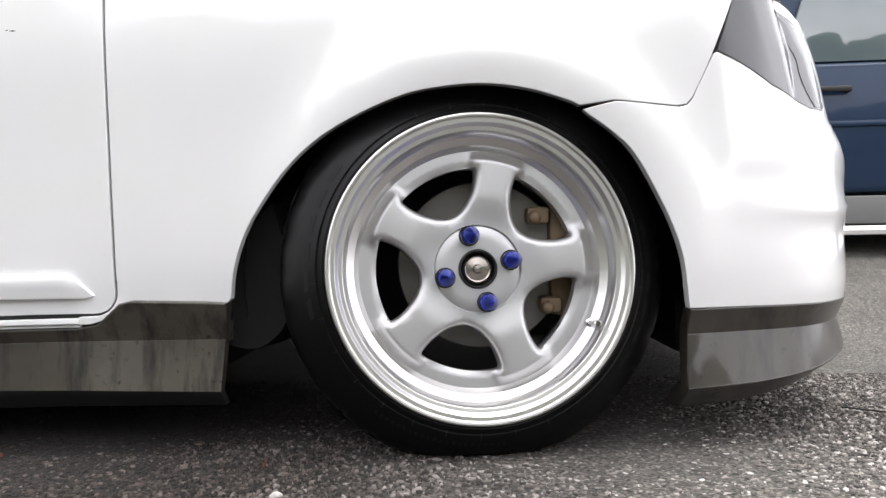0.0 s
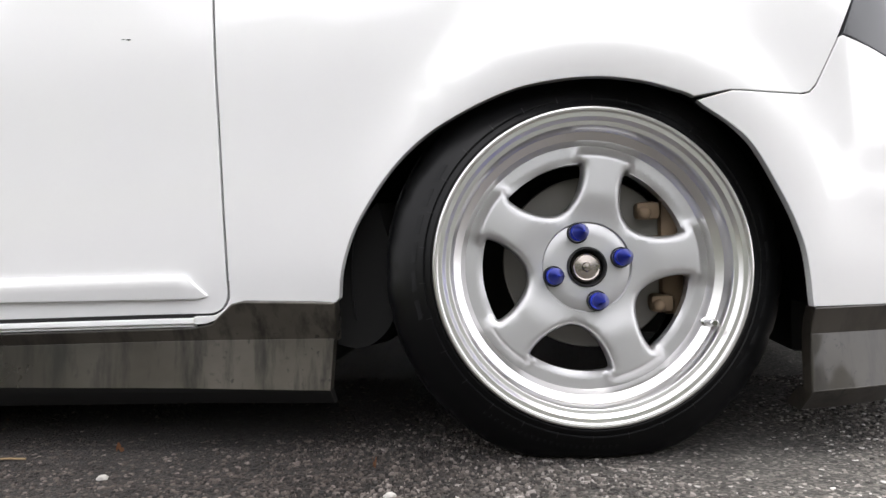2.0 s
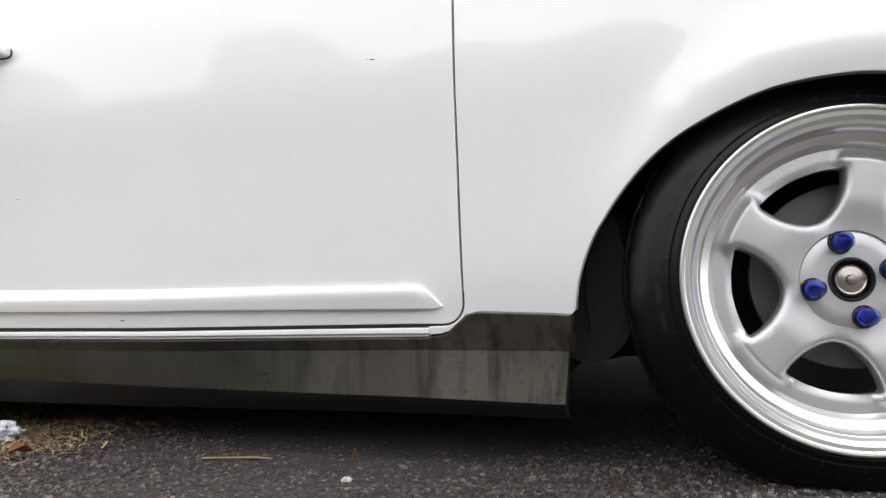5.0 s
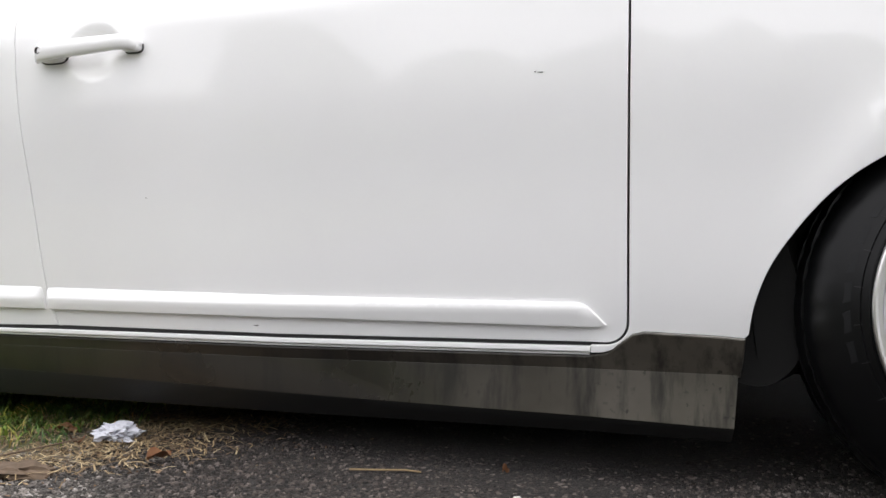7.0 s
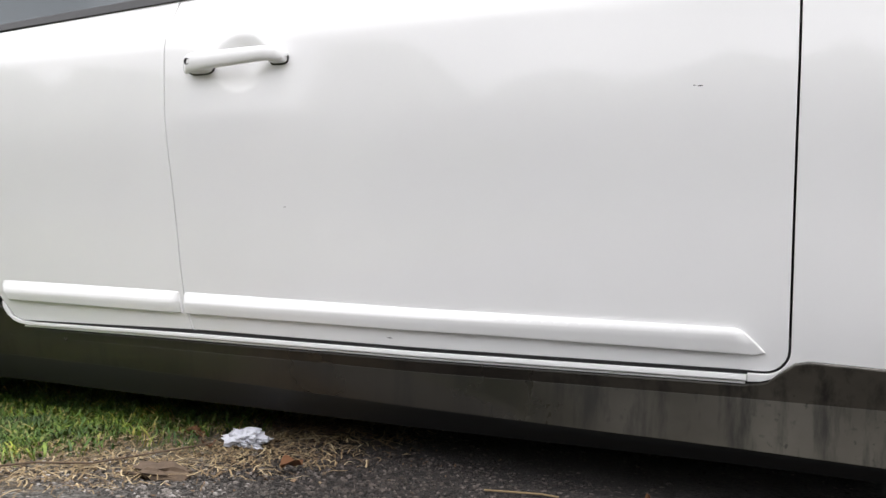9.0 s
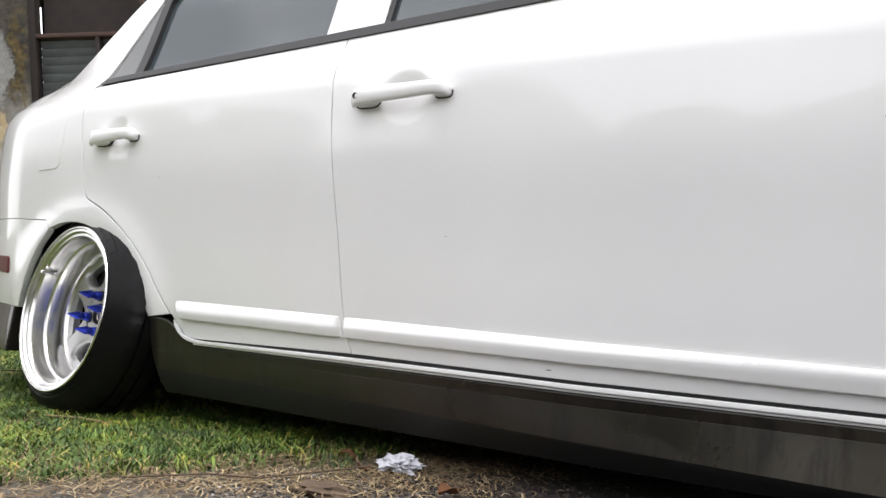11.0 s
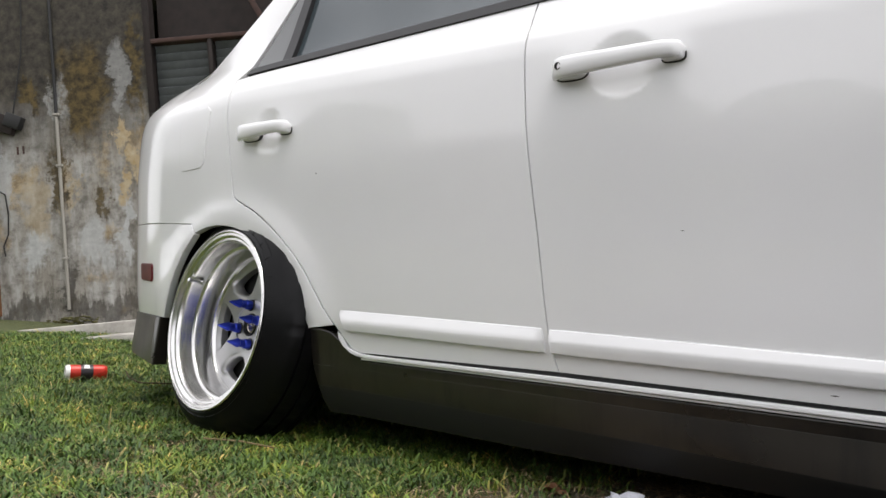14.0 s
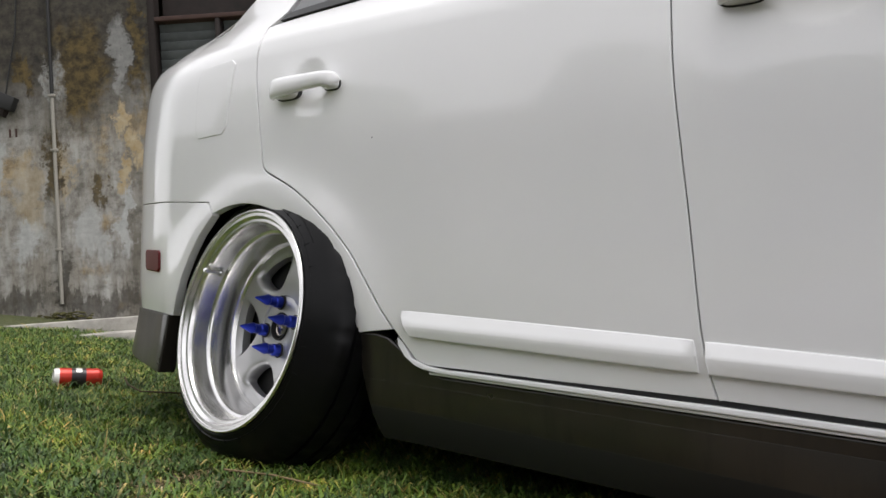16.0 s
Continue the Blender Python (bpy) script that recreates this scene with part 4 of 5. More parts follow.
# ---- wheels ----
def wheel(center, turn, dish, name_label, spikes=True, start=12.0):
    """A five-spoke wheel. Local -y points outwards; y = 0 is the lip's plane."""
    m = pose(*center) @ turn
    # barrel and lip
    bm = bmesh.new()
    deep = [(0.1895, 0.044), (0.1888, 0.049), (0.1835, 0.052), (0.1815, 0.056), (0.1795, dish - 0.016)] if dish > 0.09 else []
    spun(bm, [(0.214, 0.012), (0.2195, 0.006), (0.2205, 0.0), (0.2195, -0.0025), (0.2175, -0.0034), (0.2150, -0.0030), (0.2140, 0.0004), (0.2130, 0.0012), (0.2072, 0.0018), (0.2064, 0.0024), (0.2030, 0.0078), (0.2022, 0.0084), (0.1968, 0.0092), (0.1960, 0.0098), (0.1928, 0.0160), (0.1922, 0.0215), (0.1905, 0.0300)] + deep + [(0.1800, dish - 0.008), (0.1775, dish - 0.001), (0.1735, dish + 0.004), (0.170, dish + 0.012), (0.172, 0.19), (0.19, 0.20)], 144)
    rim = part("wheel", bm, POLISH if dish < 0.09 else SATIN, car, name_label, 25)
    rim.matrix_local = m
    # spokes: one casting with five rounded windows
    r_in, r_out, half, redge = 0.0845, 0.1485, 23.8, 0.177
    windows = []
    for k in range(5):
        mid = start + 36 + 72 * k
        loop = []
        for i in range(33):
            a = math.pi * i / 32
            ca, sa = math.cos(a), math.sin(a)
            w = half * math.copysign(abs(ca) ** 0.93, ca)
            r = r_out - 0.004 - (r_out - 0.004 - r_in) * sa ** 0.93
            loop.append((w, r))
        loop += [(-half + 0.5, r_out - 0.0015)] + [(-half + 1.8 + (2 * half - 3.6) * i / 10, r_out) for i in range(11)] + [(half - 0.5, r_out - 0.0015)]
        windows.append([(r * math.sin(radians(mid + w)), r * math.cos(radians(mid + w))) for w, r in loop])
    circle = lambda r, n: [(r * math.cos(2 * math.pi * i / n), r * math.sin(2 * math.pi * i / n)) for i in range(n)]  # noqa: E731
    outer, bore = circle(redge, 150), circle(0.029, 48)
    loops = [outer, bore] + windows
    inner = [p for r, n in ((0.036, 36), (0.045, 44), (0.055, 56), (0.0625, 64), (0.0645, 64), (0.070, 72), (0.077, 80), (0.084, 90), (0.090, 100), (0.096, 105), (0.102, 110), (0.108, 115), (0.114, 120), (0.120, 125), (0.126, 130), (0.132, 135), (0.138, 140), (0.144, 200), (0.147, 240), (0.1500, 240), (0.153, 240), (0.156, 240), (0.159, 240), (0.162, 240), (0.165, 240), (0.168, 240), (0.172, 240)) for p in circle(r, n)]
    gap = np.min([outline_distance(lp, inner) for lp in loops], axis=0)
    inner = [p for p, d in zip(inner, gap) if d > 0.0100 and not any(inside_outline(w, *p) for w in windows)]
    for w in windows:
        for grow in (0.0025, 0.005, 0.0085):
            c = (sum(p[0] for p in w) / len(w), sum(p[1] for p in w) / len(w))
            ring = []
            for i, p in enumerate(w):
                t = Vector(w[(i + 1) % len(w)]) - Vector(w[i - 1])
                o = Vector((t.y, -t.x)).normalized()
                if o.dot(Vector(p) - Vector(c)) < 0:
                    o = -o
                ring.append((p[0] + o.x * grow, p[1] + o.y * grow))
            clear = np.min([outline_distance(lp, ring) for lp in loops], axis=0)
            inner += [p for p, d in zip(ring, clear) if d > grow * 0.93 and 0.034 < math.hypot(*p) < 0.174]
    pts, edges = [], []
    for lp in loops:
        base = len(pts)
        pts += lp
        edges += [(base + i, base + (i + 1) % len(lp)) for i in range(len(lp))]
    co, _, tris, *_ = geometry.delaunay_2d_cdt([Vector(p) for p in pts + inner], edges, [], 0, 1e-6)
    co = [(v.x, v.y) for v in co]
    near = np.min([outline_distance(w, co) for w in windows], axis=0)
    ease = lambda v: max(0.0, min(1.0, v)) ** 2 * (3 - 2 * max(0.0, min(1.0, v)))  # noqa: E731

    def face_depth(x, z, d):
        r = math.hypot(x, z)
        off = (math.degrees(math.atan2(x, z)) - start + 36) % 72 - 36
        spoke = ease((17.5 - abs(off)) / 6.5) * ease((0.1700 - r) / 0.012)
        depth = dish + 0.005 - 0.005 * max(spoke, ease((0.154 - r) / 0.010))
        depth -= 0.006 * ease((r - 0.06) / 0.05) * (1 - (off / 22) ** 2 * 0.4) * max(spoke, ease((0.154 - r) / 0.010))
        depth += 0.0035 * (ease((0.0645 - r) / 0.002) - ease((0.0605 - r) / 0.003) * 0.7)
        depth += 0.0065 * max(0.0, 1 - d / 0.0085) ** 2
        return depth

    bm = bmesh.new()
    vs = [bm.verts.new((x, face_depth(x, z, d), z)) for (x, z), d in zip(co, near)]
    for t in tris:
        cx, cz = sum(co[i][0] for i in t) / 3, sum(co[i][1] for i in t) / 3
        if math.hypot(cx, cz) > 0.029 and not any(inside_outline(w, cx, cz) for w in windows):
            bm.faces.new([vs[i] for i in t])
    for w in windows:
        lay = [[bm.verts.new((x * f, (face_depth(x, z, 0.0) if k == 0 else dish + 0.026), z * f)) for x, z in w] for k, f in ((0, 1.0), (1, 1.0))]
        for i in range(len(w)):
            q = (i + 1) % len(w)
            bm.faces.new((lay[0][i], lay[0][q], lay[1][q], lay[1][i]))
    bmesh.ops.remove_doubles(bm, verts=bm.verts[:], dist=1e-5)
    for v in [v for v in bm.verts if not v.link_faces]:
        bm.verts.remove(v)
    part("spokes", bm, SILVER, rim, "silver painted five-spoke centre", 50)
    # added black disc: stands in for the shade behind the rear wheel's windows
    if dish > 0.09:
        bm = bmesh.new()
        spun(bm, [(0.0, dish + 0.036), (0.150, dish + 0.036), (0.164, dish + 0.040), (0.166, dish + 0.06)], 64)
        part("dark_backing", bm, DARK, rim, "black backing disc added behind the spokes for the shade inside the wheel")
    # hub cap
    bm = bmesh.new()
    spun(bm, [(0.0285, dish + 0.010), (0.0285, dish - 0.002), (0.0265, dish - 0.003), (0.0255, dish - 0.001), (0.0245, dish + 0.016), (0.0, dish + 0.018)], 48)
    part("hub_bore", bm, DARK, rim, "dark hub bore")
    bm = bmesh.new()
    spun(bm, [(0.0225, dish + 0.016), (0.0215, dish + 0.006), (0.0190, dish + 0.0040), (0.0170, dish + 0.0050), (0.0070, dish + 0.0035), (0.0055, dish + 0.0005), (0.0, dish + 0.0)], 40)
    part("centre_cap", bm, CAPM, rim, "dirty chromed hub nut")
    for k in range(4):
        a = radians(90 - (-14.0 + 90 * k))
        p = Matrix.Translation((0.05 * math.cos(a), dish, 0.05 * math.sin(a)))
        bm = bmesh.new()
        spun(bm, [(0.0150, 0.010), (0.0150, -0.0014), (0.0143, -0.0022), (0.0130, -0.0020), (0.0125, 0.012)], 32, p)
        part("lug_seat", bm, DARK, rim, "dark lug seat")
        bm = bmesh.new()
        if spikes:
            spun(bm, [(0.0122, 0.010), (0.0122, -0.014), (0.0114, -0.0155), (0.0100, -0.017), (0.0102, -0.030), (0.0116, -0.0315), (0.0112, -0.035), (0.0016, -0.062), (0.0, -0.0625)], 12, p @ Matrix.Diagonal((1, 1.0 if dish > 0.09 else 0.8, 1, 1)))
        part("lug_nut", bm, BLUE, rim, "blue anodised spike lug nut")
    # valve
    bm = bmesh.new()
    va = radians(-27 if dish < 0.09 else 150)
    pv = Matrix.Translation((0.182 * math.cos(va), 0.030, 0.182 * math.sin(va))) @ pose(0, 0, 0, 0, 0, 0)
    spun(bm, [(0.0065, 0.012), (0.0065, 0.004), (0.004, 0.002), (0.004, -0.020), (0.0055, -0.021), (0.0055, -0.031), (0.004, -0.033), (0.0, -0.033)], 20, pv)
    part("valve_stem", bm, CHROME, rim, "chromed valve stem with cap")
    # tyre
    bm = bmesh.new()
    prof = [(0.206, 0.012), (0.2215, 0.004), (0.2240, 0.003), (0.2285, 0.006), (0.2315, 0.008), (0.2335, 0.0065), (0.2365, 0.0085), (0.2475, 0.017), (0.2570, 0.024), (0.2650, 0.030), (0.2715, 0.037), (0.2790, 0.045), (0.2835, 0.056), (0.2860, 0.070), (0.2805, 0.071), (0.2805, 0.077), (0.2875, 0.078), (0.2890, 0.108), (0.2830, 0.109), (0.2830, 0.117), (0.2890, 0.118), (0.2880, 0.146), (0.2820, 0.147), (0.2820, 0.153), (0.2860, 0.154), (0.2800, 0.172), (0.2680, 0.190), (0.24, 0.200), (0.206, 0.205)]
    spun(bm, prof, 192)
    for v in bm.verts:
        a = math.degrees(math.atan2(v.co.z, v.co.x)) % 360
        r = math.hypot(v.co.x, v.co.z)
        if r > 0.2710 and 0.035 < v.co.y < 0.160 and (round(a / 1.875) + (3 if 0.075 < v.co.y < 0.112 else 0)) % 6 == 0:
            cut = 0.0018 if v.co.y < 0.05 else 0.0022
            v.co.x, v.co.z = v.co.x * (1 - cut / r), v.co.z * (1 - cut / r)
    low = -0.034 if dish > 0.09 else -0.001
    back = m.inverted()
    for v in bm.verts:
        w = m @ v.co
        if w.z < low + 0.012:
            w.z = low + 0.012 - 0.012 * (1 - math.exp(-(low + 0.012 - w.z) / 0.012))
            v.co = back @ w
    tyre = part("tyre", bm, RUBBER, rim, "stretched black low-profile tyre", 35)
    side = hermite([(0.2285, 0.006), (0.2335, 0.0065), (0.2365, 0.0085), (0.2475, 0.017), (0.2560, 0.025), (0.2620, 0.032)])

    def raised_bar(bm, angle, r0, r1, width, lean=0.0, proud=0.0009):
        rows = []
        for i in range(4):
            r = r0 + (r1 - r0) * i / 3
            for k in (-1, 1):
                a = radians(angle + lean * i / 3) + k * width / 2 / r
                rows.append([bm.verts.new((r * math.cos(a), side(r) - o, r * math.sin(a))) for o in (-0.002, proud)])
        for i in range(3):
            a, b, c, d = rows[2 * i], rows[2 * i + 1], rows[2 * i + 2], rows[2 * i + 3]
            bm.faces.new((a[1], b[1], d[1], c[1]))
            bm.faces.new((a[0], a[1], c[1], c[0]))
            bm.faces.new((b[0], d[0], d[1], b[1]))
        bm.faces.new((rows[0][0], rows[1][0], rows[1][1], rows[0][1]))
        bm.faces.new((rows[6][0], rows[6][1], rows[7][1], rows[7][0]))

    bm = bmesh.new()
    for k in range(30):
        raised_bar(bm, 12 * k + 4, 0.2310, 0.2400, 0.0007)
    tagged(part("sidewall_ticks", bm, RUBBER_PALE if dish < 0.09 else RUBBER_WORN, rim), "thin raised ticks round the sidewall", kind="stuff")
    for first in (146, 326) if dish < 0.09 else ():
        for k in range(6):
            bm = bmesh.new()
            raised_bar(bm, first + 9.2 * k, 0.2430, 0.2615, 0.027, 1.5, 0.0006)
            part("sidewall_bar", bm, RUBBER_WORN, rim, "raised plain bars on the sidewall")
    bm = bmesh.new()
    for k in range(22):
        raised_bar(bm, 232 + 2.1 * k, 0.2465, 0.2515, 0.0035)
        raised_bar(bm, 40 + 1.3 * k, 0.2445, 0.2475, 0.0022)
    tagged(part("sidewall_small_bars", bm, RUBBER_WORN, rim), "small raised plain bars on the sidewall", kind="stuff")
    return rim, tyre


front_turn = pose(0, 0, 0, 0, 0, 7.9) @ pose(0, 0, 0, -3.8, 0, 0)
rear_turn = pose(0, 0, 0, 0, 0, -7.5) @ pose(0, 0, 0, -7.5, 0, 0) @ Matrix.Diagonal((0.952, 0.952, 0.952, 1))
W_FRONT = wheel((FRONT_X, -0.0236, FRONT_Z), front_turn, 0.045, "polished deep-lip alloy wheel")
W_REAR = wheel((REAR_X - 0.003, -0.046, REAR_Z - 0.002), rear_turn, 0.105, "polished very deep-dish alloy wheel")
for (rim, tyre), z in ((W_FRONT, FRONT_Z), (W_REAR, REAR_Z)):
    copy_thing(rim, pose(rim.location.x, 2 * HALF - rim.location.y, z, 0, 0, 180) @ pose(0, 0, 0, -5, 0, 0))

# brakes behind the spokes
for cx, cz, y in ((FRONT_X, FRONT_Z, 0.105),):
    bm = bmesh.new()
    spun(bm, [(0.06, -0.01), (0.07, -0.01), (0.07, 0.0), (0.128, 0.0), (0.130, 0.003), (0.130, 0.018), (0.0, 0.02)], 72, Matrix.Translation((cx, y, cz)))
    part("brake_disc", bm, STEEL, car, "worn steel brake disc")
    bm = bmesh.new()
    for zz, x0, x1 in ((-0.075, 0.088, 0.122), (0.012, 0.080, 0.118), (0.062, 0.070, 0.105)):
        box(bm, (cx + x0, y - 0.035, cz + zz), (cx + x1, y + 0.05, cz + zz + 0.026), 0.007)
        bmesh.ops.create_uvsphere(bm, u_segments=12, v_segments=8, radius=0.010, matrix=Matrix.Translation((cx + x0 + 0.012, y - 0.034, cz + zz + 0.010)))
    box(bm, (cx + 0.105, y - 0.02, cz - 0.08), (cx + 0.140, y + 0.05, cz + 0.09), 0.010)
    part("brake_caliper", bm, CALIPER, car, "rusty cast brake caliper")


# ---- ground ----
def ground_z(x, y):
    """The street falls a little to the lawn and rises beyond the car's far side."""
    z = -0.030 * min(1, max(0, (-1.2 - x) / 1.0))
    z += 0.15 * max(0.0, min(y, 3.2) - 1.3) * min(1, max(0, (x + 0.6) / 1.2))
    return z


def lawn_edge(y):
    """x where the worn lawn begins."""
    return -1.31 + 0.92 * max(-1.3, min(y, -0.06))


def wobble(x, y, scale, seed=0.0):
    return noise.noise(Vector((x * scale, y * scale, seed)))


def lawn_weight(x, y):
    e = lawn_edge(y) - 0.10 - x + 0.14 * wobble(x, y, 3.0, 4.0) + 0.08 * wobble(x, y, 9.0, 7.0)
    return max(0.0, min(1.0, e / 0.42))


bm = bmesh.new()
near_x, near_y = list(np.arange(-2.6, 1.31, 0.1)), list(np.arange(-1.2, 2.01, 0.1))
xs = sorted({round(v, 3) for v in [-300, -120, -60, -30, -16, -10] + list(np.arange(-8, -2.6, 0.3)) + near_x + [1.6, 2, 2.5, 3, 3.5, 4, 6, 9, 14, 30, 60, 120, 300]})
ys = sorted({round(v, 3) for v in [-300, -120, -60, -30, -14, -8, -5, -3, -2, -1.6] + near_y + [2.3, 2.6, 2.9, 3.2, 3.6, 4, 5, 8, 12, 16, 30, 60, 120, 300]})
grid = [[bm.verts.new((x, y, ground_z(x, y) + (0.004 * wobble(x, y, 2.1) if -8 < x < 4 and -4 < y < 5 else 0))) for y in ys] for x in xs]
for i in range(len(xs) - 1):
    for j in range(len(ys) - 1):
        bm.faces.new((grid[i][j], grid[i + 1][j], grid[i + 1][j + 1], grid[i][j + 1]))
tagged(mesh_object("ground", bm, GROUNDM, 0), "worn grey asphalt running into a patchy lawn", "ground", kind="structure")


def scatter(name, count, area, maker, mat, keep, label, category, seed):
    """Many small pieces joined into one mesh of kind stuff; maker gives verts and faces for one piece."""
    rng = np.random.default_rng(seed)
    verts, faces = [], []
    (x0, x1), (y0, y1) = area
    for _ in range(count):
        x, y = rng.uniform(x0, x1), rng.uniform(y0, y1)
        if not keep(x, y, rng):
            continue
        v, f = maker(rng, x, y, ground_z(x, y))
        k = len(verts)
        verts += v
        faces += [[k + i for i in q] for q in f]
    me = bpy.data.meshes.new(name)
    me.from_pydata(verts, [], faces)
    me.materials.append(mat)
    return tagged(new(name, me), label, category, kind="stuff")


def chip(rng, x, y, z, lo=0.0014, hi=0.0054):
    r = lo + (hi - lo) * rng.random() ** 2.2
    a = rng.uniform(0, math.pi)
    ca, sa = math.cos(a), math.sin(a)
    sx, sy, sz = r * rng.uniform(0.8, 1.5), r * rng.uniform(0.6, 1.0), r * rng.uniform(0.25, 0.6)
    ring = []
    for k in range(5):
        t = 2 * math.pi * (k + rng.uniform(-0.25, 0.25)) / 5
        u, v = sx * math.cos(t), sy * math.sin(t)
        ring.append((x + u * ca - v * sa, y + u * sa + v * ca, z - 0.0015))
    top = [(x + (p[0] - x) * 0.62, y + (p[1] - y) * 0.62, z + sz * rng.uniform(0.7, 1.1)) for p in ring]
    return ring + top, [(k, (k + 1) % 5, 5 + (k + 1) % 5, 5 + k) for k in range(5)] + [(5, 6, 7, 8, 9)]


def on_road(x, y, rng):
    if y > 0.10 and x < 0.25:
        return rng.random() < 0.25
    return rng.random() > lawn_weight(x, y) and (y > -0.75 or rng.random() < 0.4)


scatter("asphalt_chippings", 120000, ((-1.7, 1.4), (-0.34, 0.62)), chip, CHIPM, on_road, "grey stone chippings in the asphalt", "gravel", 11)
scatter("loose_gravel", 900, ((-2.1, 1.3), (-0.75, 0.4)), lambda r, x, y, z: chip(r, x, y, z, 0.003, 0.007), CHIPM, on_road, "loose pale stones on the asphalt", "gravel", 12)


def blade(rng, x, y, z):
    h = rng.uniform(0.010, 0.028) * (1.4 if rng.random() < 0.08 else 1.0)
    w = rng.uniform(0.0013, 0.0040) * (1.5 if rng.random() < 0.15 else 1.0)
    a, lean, bend = rng.uniform(0, 2 * math.pi), rng.uniform(0.4, 2.0) * h, rng.uniform(-0.5, 0.5)
    v = []
    for s, wide, up in ((0.0, 0.8, -0.12), (0.40, 1.0, 0.62), (0.75, 0.75, rng.uniform(0.80, 0.98))):
        c, q = a + bend * s, lean * s
        px, py = x + math.cos(c) * q, y + math.sin(c) * q
        ox, oy = -math.sin(c) * w * wide / 2, math.cos(c) * w * wide / 2
        v += [(px - ox, py - oy, z + h * up), (px + ox, py + oy, z + h * up)]
    v.append((x + math.cos(a + bend) * lean, y + math.sin(a + bend) * lean, z + h * rng.uniform(0.55, 1.0)))
    return v, [(0, 1, 3, 2), (2, 3, 5, 4), (4, 5, 6)]


def on_lawn(x, y, rng):
    if y > 0.45 and x > -2.4:
        return False
    w = lawn_weight(x, y) * (0.60 + 0.95 * wobble(x, y, 4.0, 2.0) + 0.45 * wobble(x, y, 13.0, 9.0) + (0.25 if x < -2.7 else 0.0))
    return rng.random() < min(1.0, max(0.05 if lawn_weight(x, y) > 0.4 else 0.0, w * 1.25))


scatter("grass_near", 150000, ((-3.2, -1.2), (-0.85, 0.6)), blade, GRASSM, on_lawn, "short green lawn grass, worn in patches", "grass", 21)
scatter("grass_far", 90000, ((-5.4, -3.2), (-0.6, 2.6)), lambda r, x, y, z: blade(r, x, y, z), GRASSM, lambda x, y, r: on_lawn(x, y, r) and (y - 0.2) < (-x - 2.2) * 1.2 and y > (-x - 3.6) * 0.45 - 0.9, "short green lawn grass up to the house", "grass", 22)


def straw(rng, x, y, z):
    h, w = rng.uniform(0.015, 0.055), rng.uniform(0.0006, 0.0015)
    a, bend = rng.uniform(0, 2 * math.pi), rng.uniform(-0.9, 0.9)
    v, up = [], z + rng.uniform(0.002, 0.012)
    for k in range(4):
        t = a + bend * k / 3
        px, py, pz = x + math.cos(t) * h * k / 3, y + math.sin(t) * h * k / 3, up + 0.006 * math.sin(k * 1.1) * rng.uniform(0, 1)
        ox, oy = -math.sin(t) * w, math.cos(t) * w
        v += [(px - ox, py - oy, pz), (px + ox, py + oy, pz)]
    return v, [(0, 1, 3, 2), (2, 3, 5, 4), (4, 5, 7, 6)]


scatter("dry_grass", 24000, ((-3.0, -1.15), (-0.85, 0.5)), straw, STRAWM, lambda x, y, r: r.random() < (0.15 + 0.85 * (1 - abs(2 * lawn_weight(x, y) - 1)) if lawn_weight(x, y) > 0 else 0.9 * max(0.0, 1 - (x - lawn_edge(y)) / 0.22)) or (lawn_weight(x, y) > 0.5 and wobble(x, y, 4.0, 2.0) < -0.10 and r.random() < 0.6), "dry yellow grass blades on the worn edge of the lawn", "straw", 23)


def flake(rng, x, y, z):
    r = rng.uniform(0.0018, 0.0055) * (2.0 if rng.random() < 0.05 else 1.0)
    a, w = rng.uniform(0, 2 * math.pi), r * rng.uniform(0.25, 0.7)
    ca, sa, up = math.cos(a), math.sin(a), z + rng.uniform(0.001, 0.007)
    p = lambda u, v, t: (x + u * ca - v * sa, y + u * sa + v * ca, up + t)  # noqa: E731
    return [p(-r, 0, 0), p(0, -w, rng.uniform(0, 0.003)), p(r, 0, rng.uniform(-0.001, 0.004)), p(0, w, rng.uniform(0, 0.003))], [(0, 1, 2), (0, 2, 3)]


scatter("leaf_litter", 5000, ((-2.6, -0.85), (-0.80, 0.35)), flake, LITTERM, lambda x, y, r: r.random() < (0.10 if lawn_weight(x, y) >= 1 else 0.75 * max(0.0, 1 - abs(lawn_edge(y) - x) / 0.40)), "bits of brown dead leaf on the lawn's edge", "leaf litter", 24)


def tall_tuft(x, y, count, height, seed):
    rng = np.random.default_rng(seed)
    bm = bmesh.new()
    z = ground_z(x, y)
    for _ in range(count):
        a, h = rng.uniform(0, 2 * math.pi), height * rng.uniform(0.5, 1.0)
        px, py, w = x + rng.normal(0, 0.02), y + rng.normal(0, 0.02), rng.uniform(0.002, 0.004)
        lean = rng.uniform(0.1, 0.7) * h
        last = None
        for k in range(5):
            s = k / 4
            c = Vector((px + math.cos(a) * lean * s * s, py + math.sin(a) * lean * s * s, z + h * s - 0.2 * lean * s * s))
            off = Vector((-math.sin(a), math.cos(a), 0)) * w * (1 - 0.9 * s)
            pair = (bm.verts.new(c - off), bm.verts.new(c + off))
            if last:
                bm.faces.new((last[0], last[1], pair[1], pair[0]))
            last = pair
    return tagged(mesh_object("grass_tuft", bm, GRASSM, 0), "taller tuft of green grass on the lawn", "grass", "tufts on the lawn")


for k, (x, y) in enumerate(((-2.92, -0.20), (-3.02, -0.10), (-2.80, -0.28), (-3.12, -0.25), (-2.70, -0.42), (-2.62, -0.22), (-3.30, 0.02), (-2.55, -0.52))):
    tall_tuft(x, y, 14, 0.085 if k < 4 else 0.06, 40 + k)

